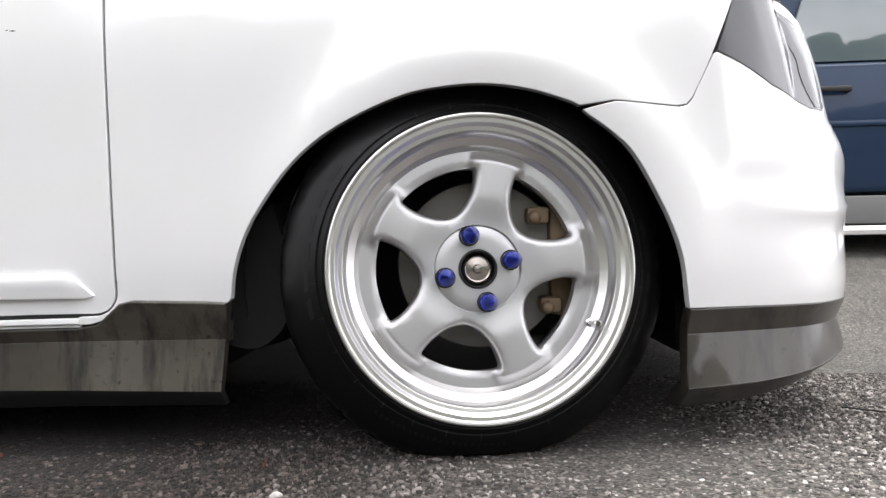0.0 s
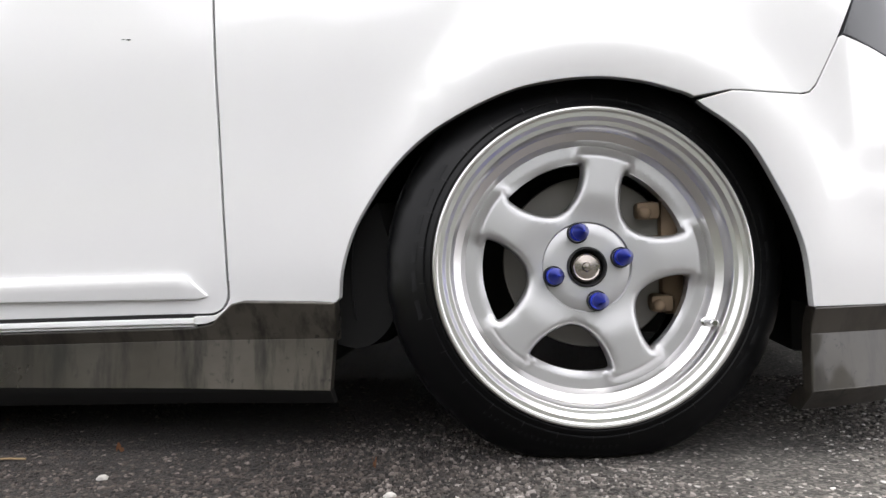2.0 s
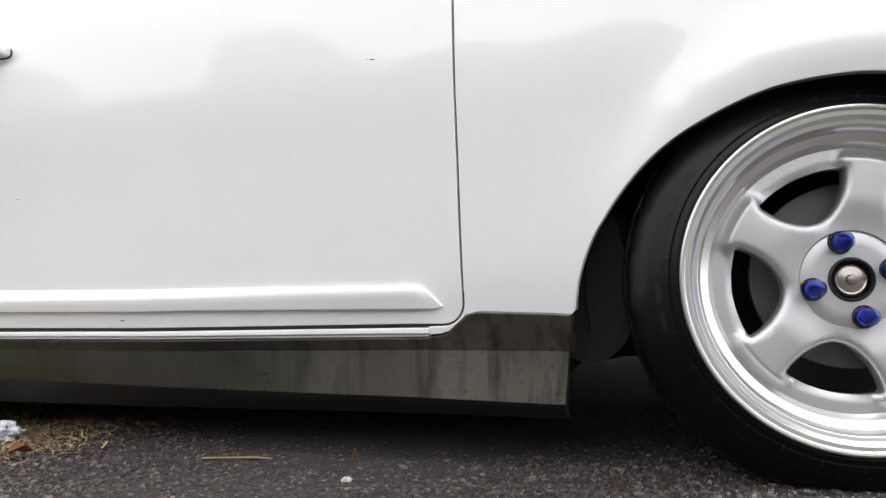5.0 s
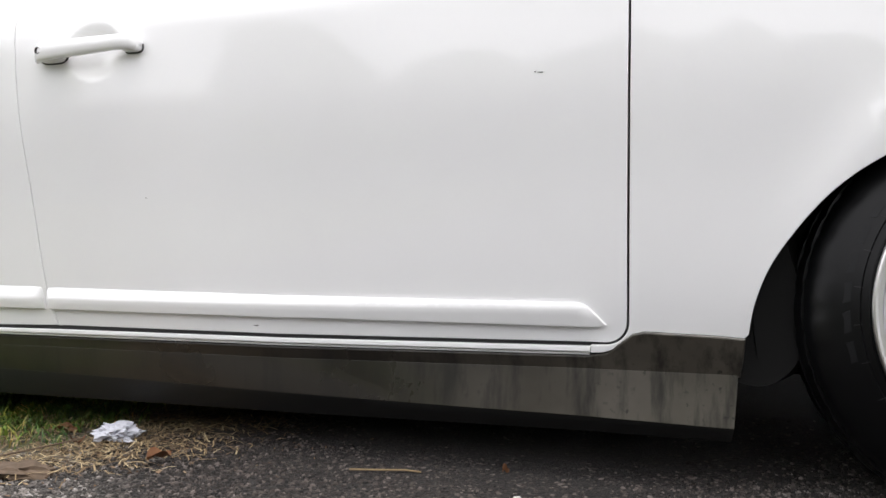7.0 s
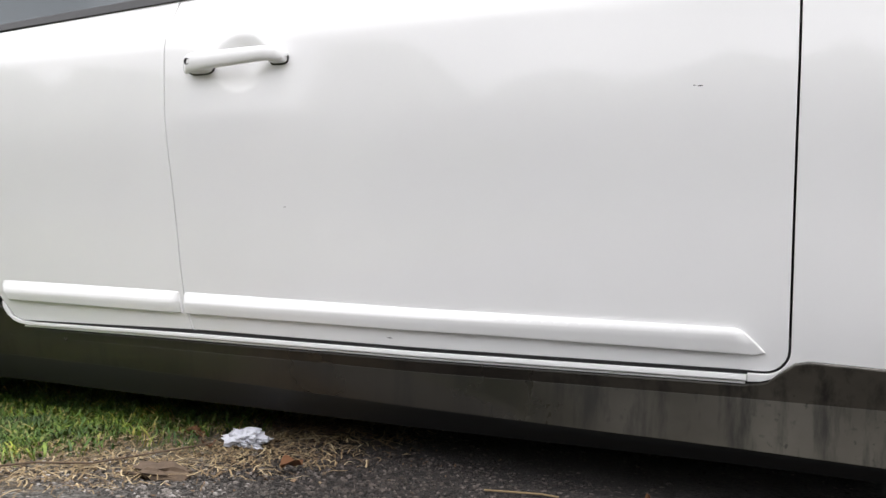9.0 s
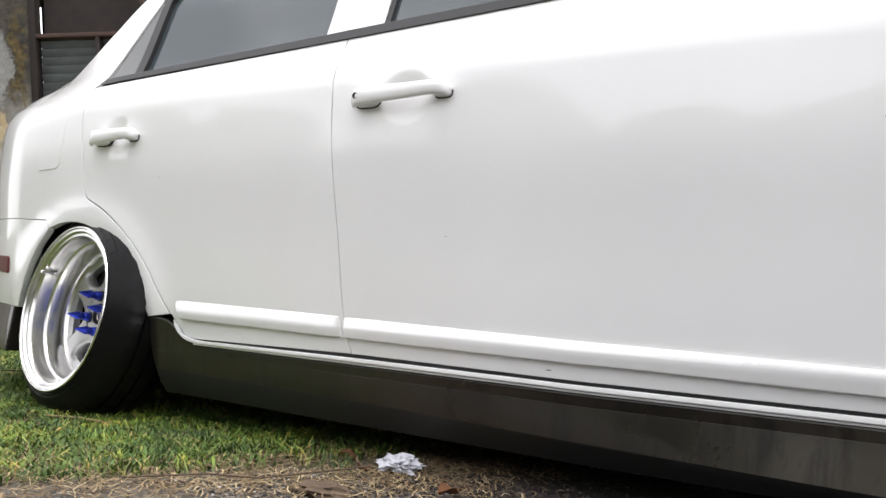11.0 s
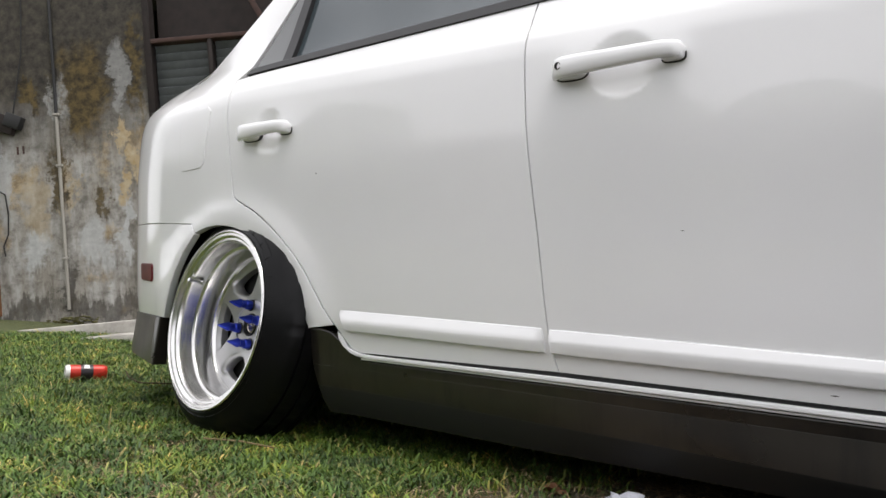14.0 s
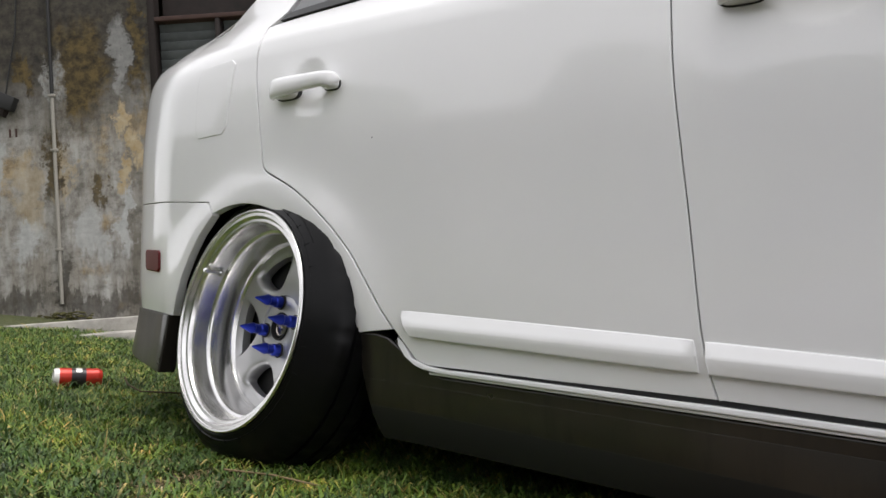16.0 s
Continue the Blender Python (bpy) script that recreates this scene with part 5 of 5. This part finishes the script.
# ---- litter ----
bm = bmesh.new()
rng = np.random.default_rng(5)
bmesh.ops.create_icosphere(bm, subdivisions=4, radius=1.0)
for v in bm.verts:
    d = v.co.normalized()
    k = 1 + 0.65 * noise.noise(d * 2.1 + Vector((2, 0, 1))) + 0.45 * abs(noise.noise(d * 4.0 + Vector((3, 1, 2)))) - 0.45 * abs(noise.noise(d * 7.0))
    v.co = Vector((d.x * 0.038 * k, d.y * 0.030 * k, max(-0.010, d.z * 0.018 * k)))
paper = mesh_object("crumpled_paper", bm, PAPERM, 8)
paper.location = (-1.442, 0.015, 0.010)
tagged(paper, "crumpled white paper scrap on the lawn's edge", "paper")


def leaf(name, x, y, size, turn, mat, label, z=0.006):
    bm = bmesh.new()
    rows = []
    for i in range(9):
        s = i / 8
        w = size * 0.33 * math.sin(math.pi * min(1, s * 1.02)) ** 0.8
        rows.append([bm.verts.new(((s - 0.5) * size, o * w, 0.010 * math.sin(s * 5) * o * o + 0.006 * abs(o) + 0.004 * math.sin(s * 7 + o * 3))) for o in (-1, -0.5, 0, 0.5, 1)])
    for a, b in zip(rows, rows[1:]):
        for k in range(4):
            try:
                bm.faces.new((a[k], a[k + 1], b[k + 1], b[k]))
            except ValueError:
                pass
    ob = mesh_object(name, bm, mat, 60)
    ob.matrix_world = pose(x, y, ground_z(x, y) + z, 6, -5, turn)
    return tagged(ob, label, "leaf", "dead leaves")


leaf("dead_leaf", -1.262, -0.100, 0.045, 70, LEAFM, "curled brown dead leaf on the ground", 0.012)
leaf("dead_leaf", -1.60, 0.06, 0.045, 20, LEAFM, "curled brown dead leaf on the ground")
leaf("dead_leaf", -1.50, -0.02, 0.04, 140, LEAFM, "curled brown dead leaf on the ground")
leaf("dead_leaf", -0.71, 0.02, 0.011, 30, LEAFM, "small orange-brown leaf on the asphalt", 0.003)
leaf("dead_leaf", -0.30, -0.05, 0.009, 80, LEAFM, "small orange-brown leaf on the asphalt", 0.003)


def stone(name, x, y, size, mat, label, category, flat=0.35, seed=1, rough=0.12):
    bm = bmesh.new()
    bmesh.ops.create_icosphere(bm, subdivisions=3, radius=1.0)
    for v in bm.verts:
        d = v.co.normalized()
        k = 1 + 0.35 * noise.noise(d * 1.3 + Vector((seed, 0, 0))) + rough * noise.noise(Vector((d.x * 2.5, d.y * 9, d.z * 12)) + Vector((0, seed, 0)))
        v.co = Vector((d.x * size * k, d.y * size * 0.62 * k, d.z * size * flat * k))
    ob = mesh_object(name, bm, mat, 40)
    ob.matrix_world = pose(x, y, ground_z(x, y) + size * flat * 0.6, 0, 4, 25)
    return tagged(ob, label, category)


stone("bark_piece", -1.425, -0.215, 0.046, BARKM, "weathered brown piece of bark on the ground", "bark", 0.28, 3, 0.45)
stone("pebble", -0.663, -0.113, 0.0075, PALEM, "small white pebble on the asphalt", "pebble", 0.6, 5)
stone("pebble", -0.255, -0.175, 0.0075, PALEM, "small white pebble on the asphalt", "pebble", 0.6, 8)


def stick(points, r, mat, name, label):
    cu = bpy.data.curves.new(name, "CURVE")
    cu.dimensions, cu.bevel_depth, cu.bevel_resolution = "3D", r, 2
    sp = cu.splines.new("POLY")
    sp.points.add(len(points) - 1)
    for p, q in zip(sp.points, points):
        p.co = (*q, 1)
    cu.materials.append(mat)
    me = bpy.data.meshes.new_from_object(new(name + "_c", cu))
    bpy.data.objects.remove(bpy.data.objects[name + "_c"])
    ob = new(name, me)
    me.materials.clear()
    me.materials.append(mat)
    return tagged(ob, label, "twig")


stick([(-0.945, -0.05, 0.004), (-0.90, -0.045, 0.006), (-0.86, -0.03, 0.005), (-0.835, -0.025, 0.003)], 0.0016, STRAWM, "dry_stalk", "pale dry grass stalk on the asphalt")
stick([(-1.72, -0.38, -0.005), (-1.60, -0.31, 0.012), (-1.53, -0.26, 0.010), (-1.47, -0.13, 0.016), (-1.46, -0.05, 0.014)], 0.0015, BARKM, "dry_twig", "thin brown twig lying on the lawn's edge")
stick([(-2.34, -0.13, -0.008), (-2.25, -0.10, -0.004), (-2.16, -0.08, -0.006)], 0.0018, STRAWM, "dry_stalk", "pale dry stalk beside the rear tyre")
stick([(-3.165, 0.165, 0.035), (-3.145, 0.165, 0.018), (-3.10, 0.175, 0.006), (-3.05, 0.215, 0.008), (-3.03, 0.275, 0.004), (-3.03, 0.32, -0.006)], 0.0022, BARKM, "dry_twig", "thin reddish twig lying on the lawn")
stick([(0.60, 0.02, 0.006), (0.66, 0.10, 0.010), (0.70, 0.20, 0.008), (0.64, 0.26, 0.006)], 0.0016, DARK, "dry_twig", "thin black twig on the asphalt")

# drinks can
can = thing("drinks_can", "red and white drinks can lying on the grass", "can")
can.matrix_world = pose(-3.44, 0.185, 0.000, 0, 0, 250)
R, L = 0.0255, 0.126
bm = bmesh.new()
turn_x = pose(0, 0, 0, 0, 0, 90)
spun(bm, [(0.0, -L / 2 + 0.004), (R - 0.006, -L / 2 + 0.003), (R - 0.005, -L / 2), (R - 0.003, -L / 2), (R, -L / 2 + 0.009), (R, -L / 2 + 0.014)], 40, turn_x)
part("can_end", bm, CANW, can, "white can shoulder")
for a, b, m, lab in ((-L / 2 + 0.014, -0.018, CANR, "red printed band"), (-0.018, 0.020, CANK, "black emblem band"), (0.020, L / 2 - 0.010, CANR, "red printed band")):
    bm = bmesh.new()
    spun(bm, [(R, a), (R, b)], 40, turn_x)
    part("can_band", bm, m, can, lab)
for turn in (0.0, 180.0):
    bm = bmesh.new()
    spun(bm, [(R + 0.0004, -0.007), (R + 0.0006, -0.003), (R + 0.0006, 0.005), (R + 0.0004, 0.009)], 10, turn_x, turn + 40, 46)
    part("can_emblem", bm, CANW, can, "pale printed emblem")
bm = bmesh.new()
spun(bm, [(R, L / 2 - 0.010), (R - 0.003, L / 2 - 0.003), (R - 0.004, L / 2), (R - 0.006, L / 2), (R - 0.007, L / 2 - 0.003), (0.0, L / 2 - 0.004)], 40, turn_x)
part("can_end", bm, CANR, can, "red can base")

# ---- house front, on its own level above the sloping street ----
HOUSE = Matrix(((0.777, -0.630, 0, -6.344), (0.630, 0.777, 0, 1.587), (0, 0, 1, -0.04), (0, 0, 0, 1))) @ pose(0, 0, 0, 0, -8.5, 0)


def house_part(name, lo, hi, mat, bevel=0.0, parent=None, label="", kind="structure", category="wall", smooth=30):
    bm = bmesh.new()
    box(bm, lo, hi, bevel)
    ob = mesh_object(name, bm, mat, smooth)
    if parent:
        ob.parent = parent
        return tagged(ob, label)
    ob.matrix_world = HOUSE
    return tagged(ob, label, category, kind=kind)


house_part("wall_house", (-3.2, 0.0, -0.6), (0.655, 0.22, 3.2), WALLM, 0.0, None, "mouldy peeling grey painted concrete wall")
house_part("wall_below_window", (0.655, 0.02, -0.6), (3.6, 0.22, 1.40), WALLM, 0.0, None, "mouldy grey painted concrete wall below the window")
house_part("wall_beside", (3.6, 0.0, -0.6), (6.0, 0.22, 3.2), WALLM, 0.0, None, "grey painted concrete wall")
house_part("wall_lintel", (-3.2, 0.0, 3.2), (6.0, 0.22, 4.2), WALLM, 0.0, None, "grey painted concrete wall above the window")
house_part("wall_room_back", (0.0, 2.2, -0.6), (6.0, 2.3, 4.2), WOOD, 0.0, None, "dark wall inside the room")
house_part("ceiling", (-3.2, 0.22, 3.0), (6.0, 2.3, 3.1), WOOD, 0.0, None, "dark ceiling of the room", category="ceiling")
house_part("pavement", (-3.4, -0.95, -0.5), (6.0, 0.0, -0.005), CONC, 0.012, None, "pale concrete apron along the house wall", category="pavement")
house_part("kerb", (-0.3, -1.32, -0.5), (1.4, -1.02, -0.075), CONC, 0.02, None, "low broken concrete edge in the grass", category="kerb")

# window with louvre blades
win = thing("louvre_window", "brown wooden louvre window with grey glass blades", "window")
win.matrix_world = HOUSE
for x0, x1, z0, z1, n in ((0.655, 0.70, 1.40, 3.2, "window_post"), (1.095, 1.125, 1.40, 1.915, "window_post"), (2.05, 2.10, 1.40, 3.2, "window_post"), (3.55, 3.60, 1.40, 3.2, "window_post")):
    house_part(n, (x0, -0.015, z0), (x1, 0.10, z1), WOOD, 0.004, win)
house_part("window_rail", (0.70, -0.02, 1.915), (3.55, 0.10, 1.945), RAILM, 0.004, win, "reddish brown window rail")
house_part("window_sill", (0.66, -0.03, 1.385), (3.60, 0.16, 1.42), WOOD, 0.004, win)
for bay0, bay1 in ((0.715, 1.09), (1.14, 2.045), (2.105, 3.545)):
    for k in range(8):
        bm = bmesh.new()
        box(bm, (bay0, -0.003, -0.036), (bay1, 0.003, 0.036), 0.0015, pose(0, 0.05, 1.455 + 0.060 * k, 20, 0, 0))
        part("louvre_blade", bm, LOUVREM, win, "grey frosted glass louvre blade")
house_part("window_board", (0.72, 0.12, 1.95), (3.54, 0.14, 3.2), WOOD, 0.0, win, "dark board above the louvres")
bm = bmesh.new()
box(bm, (-0.02, 0.03, -0.35), (0.02, 0.07, 0.35), 0.004, pose(1.42, -0.01, 2.18, 0, -26, 0))
part("brace", bm, RAILM, win, "reddish brown diagonal brace")

# pipe, cable, box, marks
pipe = thing("wall_pipe", "thin pale conduit pipe fixed to the wall", "pipe")
pipe.matrix_world = HOUSE
bm = bmesh.new()
bmesh.ops.create_cone(bm, cap_ends=True, segments=14, radius1=0.012, radius2=0.012, depth=1.35, matrix=Matrix.Translation((0.01, -0.014, 0.78)))
part("pipe_length", bm, PIPEM, pipe)
bm = bmesh.new()
bmesh.ops.create_cone(bm, cap_ends=True, segments=14, radius1=0.011, radius2=0.011, depth=1.8, matrix=Matrix.Translation((0.01, -0.013, 2.36)))
part("pipe_length", bm, DARK, pipe, "mould-blackened upper length")
for z in (0.45, 1.1, 1.46):
    house_part("clip", (-0.012, -0.030, z), (0.032, 0.0, z + 0.018), PIPEM, 0.003, pipe)
cable = stick([(-0.18, -0.01, 2.6), (-0.19, -0.012, 2.2), (-0.21, -0.012, 1.91), (-0.25, -0.014, 1.70), (-0.27, -0.014, 1.60), (-0.29, -0.016, 1.48)], 0.005, DARK, "wall_cable", "loose black cable hanging on the wall")
cable.matrix_world = HOUSE
cable["category"] = "cable"
cable_low = stick([(-0.50, -0.02, 0.98), (-0.44, -0.012, 0.98), (-0.38, -0.012, 0.94), (-0.365, -0.012, 0.80), (-0.375, -0.012, 0.66), (-0.41, -0.014, 0.58), (-0.40, -0.016, 0.51)], 0.005, DARK, "wall_cable", "loose black cable end hanging on the wall")
cable_low.matrix_world = HOUSE
cable_low["category"] = "cable"
jb = thing("junction_box", "tilted brown and black junction box hanging on the wall", "box")
jb.matrix_world = HOUSE @ pose(-0.34, -0.03, 1.43, 0, 25, 0)
bm = bmesh.new()
box(bm, (-0.075, -0.03, -0.06), (0.075, 0.03, 0.06), 0.006)
part("box_body", bm, WOOD, jb, "stained dark brown box")
bm = bmesh.new()
box(bm, (0.0, -0.045, -0.01), (0.115, 0.02, 0.085), 0.006)
part("box_cover", bm, DARK, jb, "black box cover")
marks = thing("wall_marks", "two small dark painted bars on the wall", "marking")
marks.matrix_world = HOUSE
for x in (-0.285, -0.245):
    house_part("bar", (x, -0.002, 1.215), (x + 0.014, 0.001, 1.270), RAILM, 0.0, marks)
post = house_part("door_post", (-0.56, -0.05, 0.10), (-0.455, 0.0, 1.62), POSTM, 0.006, None, "brown wooden door post beside the wall", category="door frame")
wb = thing("white_box", "white plastic box at the foot of the wall", "box")
wb.matrix_world = HOUSE
house_part("box_body", (-0.66, -0.16, -0.005), (-0.475, -0.02, 0.19), PALEM, 0.008, wb)
house_part("box_lid", (-0.665, -0.165, 0.19), (-0.47, -0.015, 0.215), DARK, 0.006, wb, "dark lid")
bm = bmesh.new()
rng = np.random.default_rng(9)
for _ in range(90):
    x, y, z = rng.normal(0.02, 0.10), rng.uniform(-0.10, -0.01), rng.uniform(0, 0.05)
    bmesh.ops.create_icosphere(bm, subdivisions=1, radius=rng.uniform(0.006, 0.016), matrix=Matrix.Translation((x, y, z)) @ Matrix.Diagonal((1.6, 1, 0.5, 1)))
weed = mesh_object("weed_clump", bm, WEEDM, 0)
weed.matrix_world = HOUSE
tagged(weed, "low brown and green weeds at the wall's foot", "weeds", kind="stuff")
leaf("dead_leaf", -5.25, 1.55, 0.10, 40, LEAFM, "curled brown dead leaf on the concrete", 0.10)

# ---- dark blue car standing beyond the sedan ----
blue = thing("blue_car", "dark blue car with grey lower trim parked behind", "car")
blue.matrix_world = pose(1.55, 2.55, 0.185, 0, 0, -4)


def side_sheet(name, outline, mat, y, thick, parent, label="", bevel=0.008):
    bm = bmesh.new()
    a = [bm.verts.new((x, y, z)) for x, z in outline]
    f = bm.faces.new(a)
    ext = bmesh.ops.extrude_face_region(bm, geom=[f])["geom"]
    bmesh.ops.translate(bm, verts=[v for v in ext if isinstance(v, bmesh.types.BMVert)], vec=(0, thick, 0))
    if bevel:
        bmesh.ops.bevel(bm, geom=[e for e in bm.edges if all(abs(v.co.y - y) < 1e-6 for v in e.verts)], offset=bevel, segments=3, affect="EDGES", profile=0.5)
    return part(name, bm, mat, parent, label)


side_sheet("car_body", [(-0.9, 0.30), (2.6, 0.30), (2.75, 0.45), (2.75, 0.72), (2.55, 0.84), (1.7, 0.895), (-0.9, 0.895)], NAVY, 0.0, 1.6, blue, "", 0.03)
side_sheet("car_cabin", [(-0.9, 0.90), (1.68, 0.90), (1.0, 1.42), (0.6, 1.50), (-0.9, 1.50)], NAVY, 0.12, 1.36, blue, "", 0.03)
side_sheet("door_window", [(-0.05, 0.915), (1.30, 0.915), (0.86, 1.36), (0.52, 1.43), (0.12, 1.43)], BLUEGLASS, 0.085, 0.03, blue, "pale reflecting side window", 0.004)
side_sheet("rear_side_window", [(-0.85, 0.915), (-0.16, 0.915), (0.0, 1.43), (-0.85, 1.43)], BLUEGLASS, 0.085, 0.03, blue, "pale reflecting side window", 0.004)
side_sheet("side_trim", [(-0.9, 0.155), (1.75, 0.155), (1.75, 0.285), (-0.9, 0.285)], GREYTRIM, -0.012, 1.6, blue, "grey plastic lower trim", 0.01)
bm = bmesh.new()
box(bm, (-0.9, -0.012, 0.60), (1.72, 0.01, 0.628), 0.006)
part("door_moulding", bm, NAVY, blue)
bm = bmesh.new()
box(bm, (-0.032, -0.004, 0.30), (-0.026, 0.006, 0.895), 0.001)
part("door_gap", bm, DARK, blue, "dark door gap")
bm = bmesh.new()
box(bm, (0.04, -0.045, 0.755), (0.22, -0.020, 0.782), 0.010)
box(bm, (0.045, -0.03, 0.755), (0.075, 0.01, 0.782), 0.006)
box(bm, (0.19, -0.03, 0.755), (0.22, 0.01, 0.782), 0.006)
part("door_handle", bm, DARK, blue, "black door handle")
for x in (2.05,):
    bm = bmesh.new()
    spun(bm, [(0.0, 0.0), (0.18, 0.0), (0.20, -0.01), (0.29, -0.005), (0.30, 0.02), (0.30, 0.18)], 40, Matrix.Translation((x, 0.0, 0.28)))
    part("wheel", bm, RUBBER, blue, "black tyre with dark rim")


# ---- unseen tree line across the street, behind the viewer, added for reflections ----
def tree_line(x0, x1, y, low, high, seed):
    bm = bmesh.new()
    rng = np.random.default_rng(seed)
    n = int((x1 - x0) / 0.8)
    for i in range(n):
        x = x0 + (x1 - x0) * i / n + rng.uniform(-0.4, 0.4)
        h = low + (high - low) * (0.5 + 0.5 * wobble(x, y, 0.16, seed)) + rng.uniform(-0.4, 0.4)
        for k in range(max(2, int(h / 0.7))):
            r = rng.uniform(0.6, 1.1)
            c = Vector((x + rng.uniform(-0.6, 0.6), y + rng.uniform(-0.8, 0.8), 0.3 + (h - 0.5) * k / max(1, int(h / 0.7) - 1)))
            made = bmesh.ops.create_icosphere(bm, subdivisions=2, radius=r, matrix=Matrix.Translation(c))["verts"]
            for v in made:
                d = v.co - c
                v.co = c + d * (1 + 0.5 * noise.noise(v.co * 1.7) + 0.25 * noise.noise(v.co * 4.3))
    return tagged(mesh_object("backdrop_trees", bm, TREEM, 0), "unseen dark green tree line across the street, added for reflections", "trees", kind="stuff")


tree_line(-30.0, -17.0, -13.0, 3.0, 4.4, 3)
tree_line(-5.0, 14.0, -13.0, 2.8, 4.4, 5)


# ---- unseen pale house across the street, added to brighten what the paint mirrors ----
def reflection_house(x0, x1, y0, y1, eaves, ridge):
    house = thing("house", "unseen pale rendered single-storey house with a grey tiled roof, added for reflections", "house")
    bm = bmesh.new()
    box(bm, (x0, y0, 0.0), (x1, y1, eaves))
    part("wall", bm, RENDERM, house, "cream rendered wall")
    bm = bmesh.new()
    ym, over = (y0 + y1) / 2, 0.5
    rows = [[bm.verts.new((x, y, z + t)) for y, z in ((y0 - over, eaves - 0.25), (ym, ridge), (y1 + over, eaves - 0.25))] for t in (0.0, 0.12) for x in (x0 - over, x1 + over)]
    for a, b in ((rows[0], rows[1]), (rows[2], rows[3])):
        for k in range(2):
            bm.faces.new((a[k], a[k + 1], b[k + 1], b[k]))
    for a, b in ((rows[0], rows[2]), (rows[1], rows[3])):
        for k in range(2):
            bm.faces.new((a[k], a[k + 1], b[k + 1], b[k]))
    for k in (0, 2):
        bm.faces.new((rows[0][k], rows[1][k], rows[3][k], rows[2][k]))
    part("roof", bm, ROOFM, house, "grey tiled gable roof", 20)
    bm = bmesh.new()
    for x in (x0, x1):
        q = [bm.verts.new((x + o, y, z)) for o in (0.0, 0.2 if x == x0 else -0.2) for y, z in ((y0, eaves - 0.01), (ym, ridge - 0.05), (y1, eaves - 0.01))]
        bm.faces.new(q[:3])
        bm.faces.new(q[3:])
        for k in range(3):
            bm.faces.new((q[k], q[(k + 1) % 3], q[3 + (k + 1) % 3], q[3 + k]))
    part("gable", bm, RENDERM, house)
    for k in range(3):
        x = x0 + (x1 - x0) * (0.2 + 0.3 * k)
        bm = bmesh.new()
        box(bm, (x - 0.75, y1 - 0.02, 0.9), (x + 0.75, y1 + 0.05, 2.1), 0.02)
        w = part("window", bm, CONC, house, "pale window surround")
        bm = bmesh.new()
        box(bm, (x - 0.65, y1 + 0.03, 1.0), (x + 0.65, y1 + 0.06, 2.0), 0.01)
        part("pane", bm, BLUEGLASS, w, "dark window glass")
    return house


reflection_house(-16.5, -6.0, -18.0, -11.0, 2.7, 3.8)
# more unseen trees, added to break the house's straight outline in the paint
tree_line(-14.0, -10.5, -9.6, 2.0, 4.6, 7)
tree_line(-7.0, -5.0, -10.2, 2.5, 5.0, 8)
